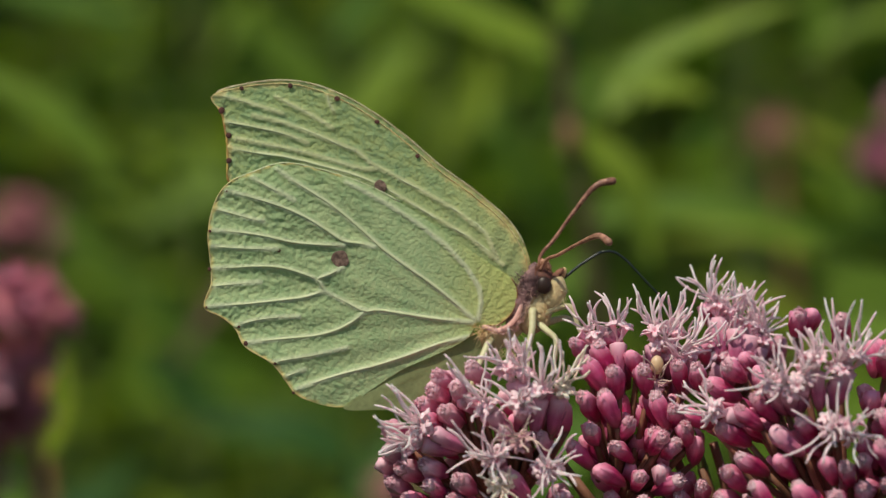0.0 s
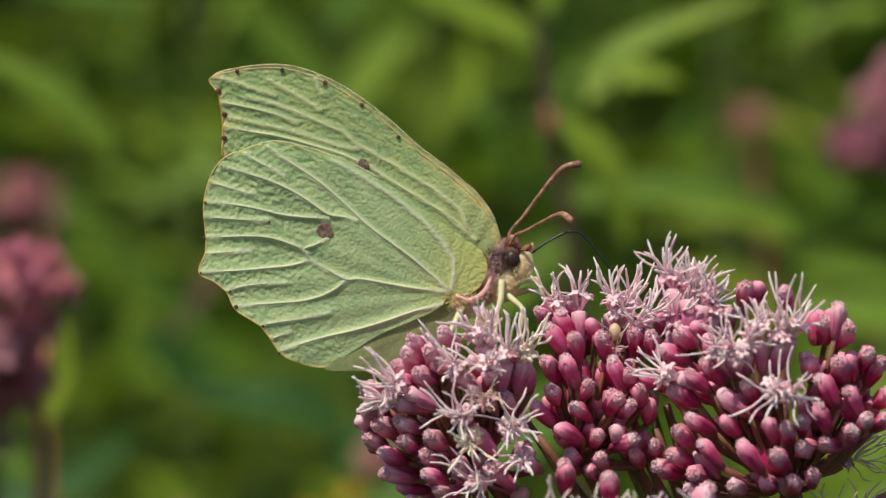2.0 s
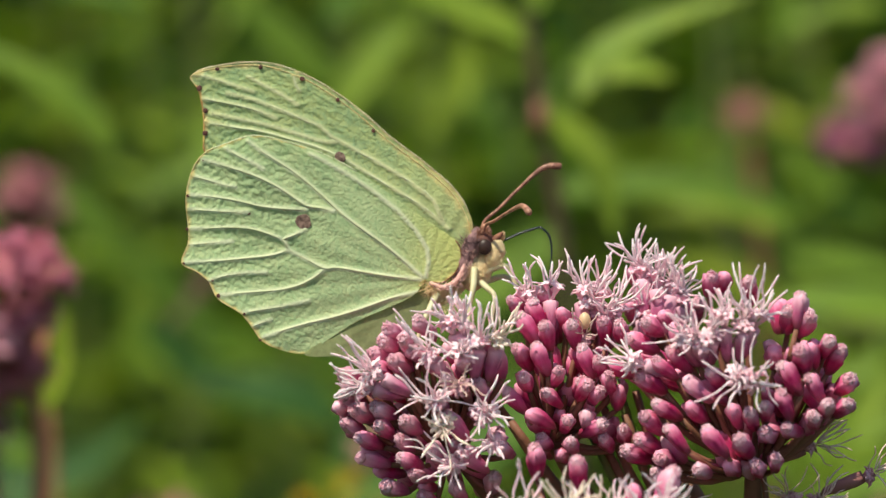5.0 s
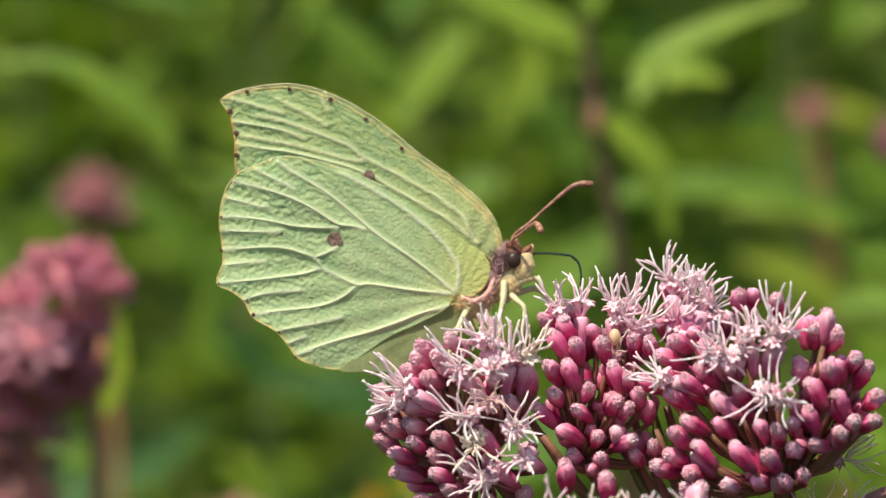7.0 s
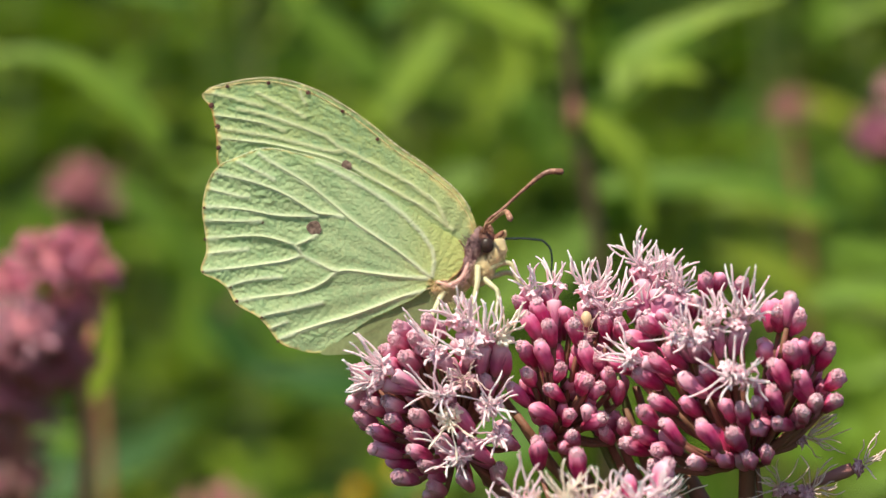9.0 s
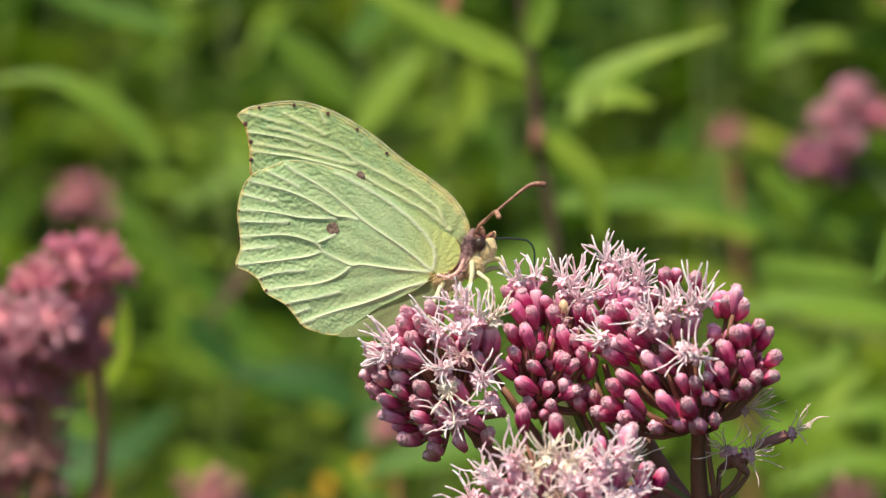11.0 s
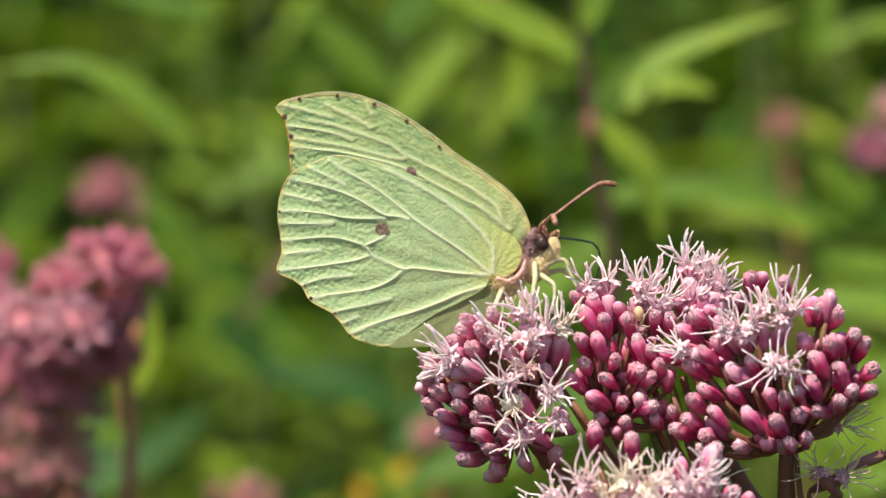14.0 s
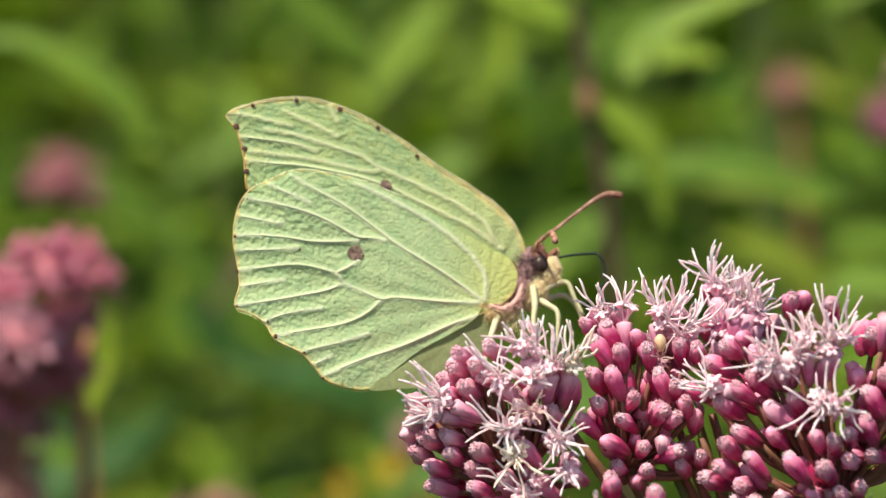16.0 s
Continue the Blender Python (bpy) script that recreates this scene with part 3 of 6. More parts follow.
def tall_stem_plant():
    root = plant_root("tall_plant", "tall reddish-stemmed plant with long green leaves", "plant", 25.9, 183)
    under(root, stalk_mesh([(31.9, 183, -1000), (25.9, 183.0, -43.0), (24.4, 183.0, -13.9), (22.5, 183.0, 5.2), (20.1, 183.0, 18.7), (18.8, 183.0, 28.8), (17.5, 183.0, 41.1), (15.1, 183.0, 55.7), (11.9, 183.0, 83.9)], 1.5, 0.95, M_DARKSTEM, 40), "stem")
    node = blob(1.5 * MM, 1.4 * MM, 2.8 * MM, 0.15, 400)
    part("node", mesh_of("node", *node, M_STEM), root, root.matrix_basis.inverted() @ Matrix.Translation(O + Vector((19.4, 181.0, 21.4)) * MM), "pinkish swollen stem node")
    for pts, w, mat in TALL_LEAVES:
        under(root, leaf_along(pts, w, mat), "leaf")

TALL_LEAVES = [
    ([(25.4, 178.0, 28.3), (30.3, 178.0, 32.4), (40.3, 178.0, 37.0), (55.8, 178.0, 42.1)], 5.1, M_LEAF_SUNLIT),
    ([(24.4, 195.0, 25.8), (33.5, 195.0, 29.9), (42.7, 195.0, 28.6)], 6.4, M_LEAF_SUNLIT),
    ([(20.9, 176.0, 21.7), (28.2, 176.0, 14.1), (31.7, 176.0, 0.8)], 5.8, M_LEAF_SUNLIT),
    ([(17.6, 183.0, 34.4), (8.0, 183.0, 38.8), (-2.2, 183.0, 43.7), (-24.8, 183.0, 55.2)], 7.4, M_LEAF_SUNLIT),
    ([(18.1, 180.0, 38.7), (20.0, 180.0, 47.6), (18.8, 180.0, 64.4)], 5.1, M_LEAF_SUNLIT),
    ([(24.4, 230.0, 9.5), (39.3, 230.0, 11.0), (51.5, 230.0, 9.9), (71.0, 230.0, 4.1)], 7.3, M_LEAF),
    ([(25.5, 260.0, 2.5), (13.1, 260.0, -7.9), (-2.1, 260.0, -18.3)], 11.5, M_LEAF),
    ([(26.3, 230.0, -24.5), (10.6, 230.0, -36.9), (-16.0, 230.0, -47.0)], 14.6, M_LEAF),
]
tall_stem_plant()
LEFT_HEADS = [
    (-57.8, 112.0, -0.6, 6.7, M_FARPINK),
    (-51.8, 115.0, -2.2, 4.3, M_FARPINK),
    (-70.3, 118.0, -10.3, 6.3, M_FARPALE),
    (-61.7, 113.0, -10.2, 6.5, M_FARPALE),
    (-55.0, 118.0, -7.7, 5.0, M_FARPINK),
    (-66.8, 122.0, -20.8, 5.3, M_FARPINK),
    (-74.1, 124.0, -19.0, 5.1, M_FARPINK),
    (-74.4, 124.0, -32.0, 6.2, M_FARDULL),
    (-60.1, 124.0, -17.3, 4.9, M_FARPINK),
    (-65.7, 126.0, -28.0, 5.5, M_FARDULL),
    (-76.7, 126.0, -0.9, 4.4, M_FARPINK),
    (-57.9, 122.0, -11.7, 4.4, M_FARPINK),
    (-69.7, 122.0, -25.9, 4.8, M_FARDULL),
    (-76.8, 124.0, -12.0, 4.9, M_FARPALE),
    (-65.5, 118.0, -3.8, 4.8, M_FARPINK),
] + [
    (-53.7, 117.0, 1.3, 3.7, M_FARPINK),
    (-65.5, 116.0, -13.7, 5.4, M_FARPALE),
    (-59.3, 117.0, -11.7, 5.2, M_FARPINK),
    (-70.4, 119.0, -15.8, 4.8, M_FARPINK),
    (-55.6, 124.0, -15.7, 3.8, M_FARPINK),
    (-62.3, 126.0, -23.9, 4.4, M_FARFADE),
    (-71.3, 127.0, -37.2, 5.6, M_FARDULL),
    (-76.7, 125.0, -24.1, 4.9, M_FARPALE),
    (-63.3, 118.0, -15.7, 4.4, M_FARPINK),
    (-78.9, 124.0, -4.0, 5.1, M_FARPINK),
    (-74.5, 122.0, -7.4, 4.4, M_FARPALE),
    (-81.6, 126.0, -10.1, 5.1, M_FARPINK),
    (-80.5, 126.0, -16.1, 5.1, M_FARPINK),
    (-64.0, 124.0, -33.0, 4.6, M_FARDULL),
    (-75.8, 123.0, -36.5, 5.0, M_FARFADE),
    (-68.0, 122.0, -33.8, 5.2, M_FARFADE),
    (-71.0, 124.0, -44.5, 5.2, M_FARDULL),
    (-76.5, 124.0, -46.0, 4.8, M_FARFADE),
    (-63.5, 125.0, -39.0, 4.2, M_FARFADE),
]

def second_flower():
    root = plant_root("hemp_agrimony_plant", "pink-flowered plant with crowded blossom heads on reddish stems", "flower", -65.8, 124, "flowering plants behind")
    top = [(-65.8, 124.0, -40.0), (-65.7, 124.0, -31.9), (-65.2, 124.0, -23.9)]
    under(root, stalk_mesh([(-65.8, 124, -1000)] + top, 2.4, 1.6, M_REDSTEM, 24), "stem")
    under(root, stalk_mesh([(-61.9, 127.0, -57.3), (-56.6, 127.0, -40.0), (-56.1, 127.0, -27.9), (-56.6, 127.0, -20.9), (-55.0, 127.0, -12.8)], 1.3, 0.7, M_REDSTEM), "branch")
    for k, (x, y, z, r, mat) in enumerate(LEFT_HEADS):
        x, z, r = x - 1.3, z - 1.3, r * 0.88
        blossom_head(root, root.matrix_basis.inverted() @ pose(x * MM, y * MM, 1 + z * MM, 0, 0, k * 40), r, mat, k, 32, 0.35, 0.8)
        end = Vector((x, y + 2, z - r * 0.3))
        a = Vector(top[-1])
        under(root, stalk_mesh([tuple(a), tuple(a.lerp(end, 0.5) + Vector((0, 2, -2))), tuple(end)], 0.9, 0.5, M_REDSTEM, 8), "branch")
    for pts, w, mat in LEFT_LEAVES:
        under(root, leaf_along(pts, w, mat), "leaf")

LEFT_LEAVES = [
    ([(-56.4, 132.0, -24.1), (-54.2, 132.0, -16.9), (-53.1, 132.0, -8.8)], 4.7, M_LEAF_SUNLIT),
    ([(-64.4, 128.0, -36.2), (-71.4, 128.0, -40.3), (-83.5, 128.0, -42.5)], 5.1, M_LEAF),
    ([(-59.5, 150.0, -33.3), (-65.3, 150.0, -31.3), (-74.8, 150.0, -33.5)], 5.3, M_LEAF),
    # These two low leaves take the dark tone as painted shade.
    ([(-100.1, 320.0, -57.5), (-77.8, 320.0, -50.2), (-61.2, 320.0, -37.4)], 11.0, M_LEAF_SHADED),
    ([(-118.7, 330.0, -52.8), (-98.9, 330.0, -46.9), (-69.0, 330.0, -50.7)], 12.0, M_LEAF_SHADED),
]
second_flower()
RIGHT_HEADS = [
    (86.5, 250.0, 34.7, 5.0, M_FARPALE),
    (92.8, 255.0, 30.0, 5.0, M_FARPINK),
    (82.3, 252.0, 30.2, 4.7, M_FARPALE),
    (79.6, 250.0, 20.1, 6.4, M_FARPURPLE),
    (77.5, 256.0, 22.2, 5.0, M_FARPURPLE),
    (85.2, 252.0, 25.9, 5.6, M_FARPALE),
    (83.9, 256.0, 18.5, 4.8, M_FARPURPLE),
]

def third_flower():
    root = plant_root("hemp_agrimony_plant", "distant plant with one pink and purple blossom head", "flower", 107.0, 256, "flowering plants behind")
    top = [(109.6, 256.0, -14.2), (103.1, 256.0, 4.7), (96.6, 256.0, 14.8), (89.6, 256.0, 21.1)]
    under(root, stalk_mesh([(114.6, 262, -1000)] + top, 2.2, 1.2, M_STALK_GREEN, 24), "stem")
    for k, (x, y, z, r, mat) in enumerate(RIGHT_HEADS):
        x, r = x + 2.2, r * 0.9
        blossom_head(root, root.matrix_basis.inverted() @ pose(x * MM, y * MM, 1 + z * MM, 0, 0, k * 40), r, mat, 50 + k)
        a, end = Vector(top[-1]), Vector((x, y + 2, z))
        under(root, stalk_mesh([tuple(a), tuple(a.lerp(end, 0.5)), tuple(end)], 0.8, 0.5, M_REDSTEM, 8), "branch")


third_flower()


def lone_head(x, y, z, r, mat, label, seed, drift=12):
    root = plant_root("flower_stem", label, "flower", x + drift, y, "flowering plants behind")
    under(root, stalk_mesh([(x + drift, y, -1000), (x + drift * 0.8, y, z - 200), (x + drift * 0.3, y, z - 40), (x, y, z)], 1.2, 0.7, M_REDSTEM, 20), "stem")
    blossom_head(root, root.matrix_basis.inverted() @ pose(x * MM, y * MM, 1 + z * MM), r, mat, seed)


lone_head(-75.4, 250.0, 10.9, 7.0, M_FARROSE, "faded dull pink blossom head on a thin stem", 80)
lone_head(72.4, 345.0, 30.3, 4.6, M_FARDULL, "small closed pinkish blossom head far behind", 81)
lone_head(-43.3, 200.0, -48.1, 7.2, M_FARDULL, "faded brown-pink blossom head low among leaves", 82)
lone_head(-9.1, 240.0, -36.5, 4.7, M_FARDULL, "small reddish blossom head in the shade", 83)
lone_head(95.4, 300.0, 70.0, 6.0, M_FARDULL, "dull pink blossom head high behind", 84, 110)
lone_head(84.9, 220.0, -49.4, 5.8, M_FARDULL, "low faded pink blossom head", 85)


def leaf_bearing_stem(label, x, y, items):
    """A tall green stem with the given leaves; each leaf starts on a short stalk."""
    root = plant_root("meadow_plant", label, "plant", x, y, "meadow plants close behind")
    back = y + 130
    under(root, stalk_mesh([(x, back, -1000), (x + 3, back, -300), (x, back, 0), (x - 4, back, 120)], 1.0, 0.6, M_STALK_GREEN, 24), "stem")
    for pts, w, mat in items:
        under(root, leaf_along(pts, w * 0.8, mat), "leaf")
        a = Vector(pts[0])
        under(root, stalk_mesh([(x, back, a.z - 12), ((x + a.x) / 2, (back + a.y) / 2, a.z - 4), tuple(a)], 0.5, 0.4, M_STALK_GREEN, 6), "leaf_stalk")


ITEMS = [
    ([(-56.3, 222.0, 17.4), (-60.0, 222.0, 22.7), (-66.1, 222.0, 28.1), (-78.3, 222.0, 34.5), (-93.9, 222.0, 33.7)], 7.6, M_LEAF_SUNLIT),
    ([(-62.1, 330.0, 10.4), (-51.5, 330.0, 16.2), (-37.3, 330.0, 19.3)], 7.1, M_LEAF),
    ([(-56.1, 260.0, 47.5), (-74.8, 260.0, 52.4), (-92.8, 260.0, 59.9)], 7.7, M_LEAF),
    ([(-55.6, 260.0, 55.2), (-46.7, 260.0, 60.5), (-28.9, 260.0, 71.0)], 7.7, M_LEAF_SUNLIT),
    ([(-61.7, 330.0, -15.2), (-50.9, 330.0, -26.4), (-30.9, 330.0, -37.4)], 9.9, M_LEAF_SHADED),
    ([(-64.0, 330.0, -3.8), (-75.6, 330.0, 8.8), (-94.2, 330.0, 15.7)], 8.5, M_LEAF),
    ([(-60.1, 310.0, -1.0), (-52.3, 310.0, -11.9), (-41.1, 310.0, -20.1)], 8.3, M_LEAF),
    ([(-61.3, 320.0, -29.0), (-62.8, 320.0, -17.8), (-60.9, 320.0, -6.6)], 7.0, M_LEAF_SUNLIT),
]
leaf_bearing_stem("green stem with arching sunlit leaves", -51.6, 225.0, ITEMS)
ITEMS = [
    ([(74.3, 300.0, 41.5), (76.2, 300.0, 56.6), (79.4, 300.0, 74.3)], 6.8, M_LEAF_SUNLIT),
    ([(76.0, 310.0, 58.0), (83.0, 310.0, 64.0), (96.0, 310.0, 70.0)], 7.0, M_LEAF_SUNLIT),
    ([(77.0, 310.0, 46.0), (90.0, 310.0, 50.5), (104.0, 310.0, 50.0)], 6.5, M_LEAF_SUNLIT),
    ([(74.8, 300.0, 3.5), (62.5, 300.0, 8.7), (50.3, 300.0, 7.2)], 8.2, M_LEAF_SUNLIT),
    ([(73.4, 280.0, -7.3), (84.7, 280.0, -12.4), (108.5, 280.0, -17.4)], 8.5, M_LEAF_SUNLIT),
    ([(75.0, 300.0, -18.3), (84.6, 300.0, -26.3), (87.6, 300.0, -48.0)], 10.9, M_LEAF_SUNLIT),
    ([(74.7, 290.0, -26.1), (94.2, 290.0, -33.8), (110.3, 290.0, -44.3)], 13.4, M_LEAF_SUNLIT),
    ([(76.7, 320.0, 20.4), (86.6, 320.0, 12.2), (100.7, 320.0, 4.0)], 8.4, M_LEAF_SUNLIT),
    ([(72.7, 270.0, -38.3), (83.8, 270.0, -40.8), (102.0, 270.0, -50.9)], 11.7, M_LEAF_SUNLIT),
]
leaf_bearing_stem("green stem with hanging sunlit leaves", 74.7, 300.0, ITEMS)
ITEMS = [
    ([(74.8, 300.0, -2.0), (89.8, 300.0, -4.5), (107.2, 300.0, -7.0)], 7.5, M_LEAF_SUNLIT),
    ([(86.4, 290.0, -52.6), (88.9, 290.0, -36.6), (86.0, 290.0, -20.6)], 5.0, M_LEAF_SUNLIT),
    ([(92.5, 300.0, -60.0), (93.5, 300.0, -38.0), (95.5, 300.0, -16.0)], 4.4, M_LEAF_SUNLIT),
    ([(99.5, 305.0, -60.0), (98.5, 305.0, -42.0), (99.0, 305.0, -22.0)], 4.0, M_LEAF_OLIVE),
    ([(80.5, 310.0, -58.0), (82.0, 310.0, -40.0), (80.0, 310.0, -24.0)], 4.6, M_LEAF_SUNLIT),
    ([(93.9, 270.0, -17.3), (86.2, 270.0, -25.2), (73.3, 270.0, -29.3)], 6.0, M_LEAF_SUNLIT),
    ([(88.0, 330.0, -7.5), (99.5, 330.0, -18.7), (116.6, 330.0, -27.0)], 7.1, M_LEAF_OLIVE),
    ([(80.3, 262.0, -50.6), (84.0, 262.0, -35.2), (95.4, 262.0, -23.5)], 9.0, M_LEAF_SUNLIT),
    ([(74.5, 280.0, -46.8), (62.6, 280.0, -39.0), (53.2, 280.0, -26.0)], 9.2, M_LEAF_SUNLIT),
    ([(75.7, 300.0, -15.6), (65.4, 300.0, -7.5), (50.4, 300.0, -2.3)], 9.5, M_LEAF_OLIVE),
]
leaf_bearing_stem("leafy green stem with broad pale leaves", 82.4, 320.0, ITEMS)
ITEMS = [
    ([(77.2, 68.0, 15.0), (72.0, 68.0, 6.0), (65.4, 68.0, -5.6)], 7.5, M_LEAF),
    ([(63.9, 230.0, -11.9), (78.5, 230.0, -9.8), (95.5, 230.0, -12.7), (112.6, 230.0, -20.9)], 7.5, M_LEAF_SUNLIT),
    ([(102.1, 210.0, -36.9), (88.0, 210.0, -31.2), (73.9, 210.0, -34.9)], 6.1, M_LEAF_SUNLIT),
    ([(108.1, 230.0, -47.7), (88.6, 230.0, -43.1), (69.2, 230.0, -48.3)], 7.3, M_LEAF_SUNLIT),
    ([(103.7, 250.0, -24.2), (98.8, 250.0, -34.3), (96.4, 250.0, -46.9)], 5.0, M_LEAF_SUNLIT),
]
leaf_bearing_stem("green stem with a dark pointed leaf", 110.5, 90.0, ITEMS)
ITEMS = [
    ([(-31.3, 250.0, 11.7), (-39.9, 250.0, -3.5), (-49.2, 250.0, -16.2)], 4.5, M_DARKSTEM),
    ([(-19.4, 300.0, 26.7), (-8.7, 300.0, 40.5), (-3.3, 300.0, 46.0)], 10.9, M_LEAF_SUNLIT),
    ([(-19.5, 300.0, 33.5), (-30.5, 300.0, 44.3), (-41.5, 300.0, 53.7)], 10.9, M_LEAF),
    ([(-20.3, 300.0, 47.1), (-11.6, 300.0, 59.5), (-9.1, 300.0, 73.2)], 9.5, M_LEAF),
    ([(-18.2, 290.0, -35.3), (-29.0, 290.0, -30.1), (-47.8, 290.0, -27.7)], 12.1, M_LEAF_SHADED),
    ([(-18.1, 290.0, -43.4), (-7.5, 290.0, -35.2), (11.3, 290.0, -34.9)], 12.1, M_LEAF_SHADED),
]
leaf_bearing_stem("shaded stem with a withered reddish leaf", -17.6, 255.0, ITEMS)
ITEMS = [
    ([(2.4, 320.0, 23.7), (7.9, 320.0, 36.4), (9.1, 320.0, 47.6)], 9.8, M_LEAF_SUNLIT),
    ([(2.5, 330.0, 14.1), (-5.9, 330.0, 11.2), (-20.0, 330.0, 2.4)], 11.4, M_LEAF),
    ([(2.3, 210.0, 46.6), (3.3, 210.0, 54.9), (2.6, 210.0, 65.5)], 3.5, M_REDSTEM),
    ([(2.2, 340.0, 36.0), (13.9, 340.0, 28.9), (17.0, 340.0, 11.7)], 8.6, M_LEAF),
]
leaf_bearing_stem("green stem with broad leaves", 2.6, 330.0, ITEMS)


def yellow_flower(x, y, z, r, seed):
    """A small yellow composite flower: petals round a domed disc on a thin stem."""
    root = plant_root("yellow_flower", "small bright yellow meadow flower out of focus", "flower", x, y, "yellow flowers")
    under(root, stalk_mesh([(x, y, -1000), (x + 2, y, -400), (x, y, z)], 1.2, 0.7, M_STALK_GREEN, 14), "stem")
    top = root.matrix_basis.inverted() @ pose(x * MM, y * MM, 1 + z * MM, 50, 0, seed * 20)
    part("flower_disc", mesh_of("flower_disc", *blob(r * 0.35 * MM, r * 0.35 * MM, r * 0.2 * MM, 0.1, 300, 12, 8), M_YELLOW), root, top)
    petal = mesh_of("petal", *leaf_shape(r * MM, r * 0.35 * MM, 0.1, 0.15, n=5), M_YELLOW)
    for k in range(11):
        part("petal", petal, root, top @ Matrix.Rotation(k * 0.571, 4, "Z"))


yellow_flower(-27.7, 330.0, -59.9, 3.3, 0)
yellow_flower(-15.9, 330.0, -52.6, 4.2, 1)
yellow_flower(-25.8, 330.0, -56.1, 3.0, 2)
yellow_flower(-34.6, 340.0, -62.4, 2.8, 3)


# ---- the pink flower head in the foreground ----
BUD_LEN = 3.8


BUD_PROFILE = [(0.05, 0.0), (0.088, 0.05), (0.122, 0.16), (0.150, 0.30), (0.176, 0.44), (0.196, 0.57), (0.206, 0.67), (0.199, 0.76), (0.176, 0.84), (0.138, 0.91), (0.08, 0.962), (0.02, 0.98)]


def girth(h):
    """Radius of a bud at the height h."""
    for (r0, h0), (r1, h1) in zip(BUD_PROFILE, BUD_PROFILE[1:]):
        if h <= h1:
            return r0 + (r1 - r0) * (h - h0) / (h1 - h0)
    return 0.0


def bract(a, low, high, wide):
    """One scale-like leaf of a bud: a keeled blade that hugs the bud and ends in a blunt point."""
    verts = []
    for i in range(6):
        s = i / 5
        h = low + (high - low) * s
        w = wide * (1 - s ** 3.5) + 0.02
        for e in (-1, 0, 1):
            q = girth(h) * (1.10 if e == 0 else 0.985) + (0.022 if e == 0 else 0.004)
            verts.append(Vector((q * math.cos(a + e * w), q * math.sin(a + e * w), h)))
    faces = [(3 * i + k, 3 * i + k + 1, 3 * i + k + 4, 3 * i + k + 3) for i in range(5) for k in (0, 1)]
    return verts, faces


def bud_mesh(seed, mat):
    r = random.Random(seed)
    pieces = [lathe(BUD_PROFILE, 15, 0.04, 5, 0.06, seed)]
    turn = r.uniform(0, 6.28)
    for k in range(5):
        pieces.append(bract(turn + k * 1.257 + r.uniform(-.12, .12), 0.16, r.uniform(0.86, 0.93), r.uniform(0.5, 0.6)))
    for k in range(4):
        pieces.append(bract(turn + 0.6 + k * 1.571 + r.uniform(-.2, .2), 0.03, r.uniform(0.40, 0.62), r.uniform(0.42, 0.55)))
    v, f = join(pieces)
    bend = r.uniform(-0.12, 0.12)
    for q in v:
        q.x += bend * q.z * q.z
    return mesh_of("flower_bud", v, f, mat)


def bud_tip_mesh(seed):
    """The packed pale florets at the top of a bud: folded lobes and a nap of short hairs."""
    r = random.Random(seed)
    pieces = [lathe([(0.178, 0.82), (0.176, 0.88), (0.15, 0.94), (0.10, 0.985), (0.03, 1.0)], 15, 0.08, 5, 0.12, seed)]
    for k in range(6):
        a, d = k * 1.05 + r.uniform(-.2, .2), r.uniform(0.05, 0.11)
        v, f = blob(0.045, 0.045, 0.06, 0.3, 18, 7, 5, seed + k)
        pieces.append(([q + Vector((d * math.cos(a), d * math.sin(a), 0.985 - d * d * 3)) for q in v], f))
    for k in range(46):
        a, d = r.uniform(0, 6.28), 0.16 * math.sqrt(r.random())
        base = Vector((d * math.cos(a), d * math.sin(a), 1.0 - 4.5 * d * d))
        out = Vector((math.cos(a) * d * 4, math.sin(a) * d * 4, 0.9)).normalized() * r.uniform(0.035, 0.075)
        pieces.append(tube([base, base + out], [0.013, 0.008], 3, False))
    return mesh_of("bud_tip", *join(pieces), M_BUDTIP)


def tube_mesh(seed):
    """The slim involucre of an open head, with long overlapping bracts."""
    r = random.Random(seed)
    pieces = [lathe([(0.06, 0.0), (0.10, 0.05), (0.14, 0.2), (0.175, 0.45), (0.2, 0.7), (0.225, 0.92), (0.17, 0.97)], 12, 0.05, 6, 0.12, seed)]
    for k in range(5):
        v, f = bract(k * 1.257 + r.uniform(-.2, .2), 0.08, r.uniform(0.62, 0.8), 0.5)
        pieces.append((v, f))
    return mesh_of("involucre", *join(pieces), M_TUBE)


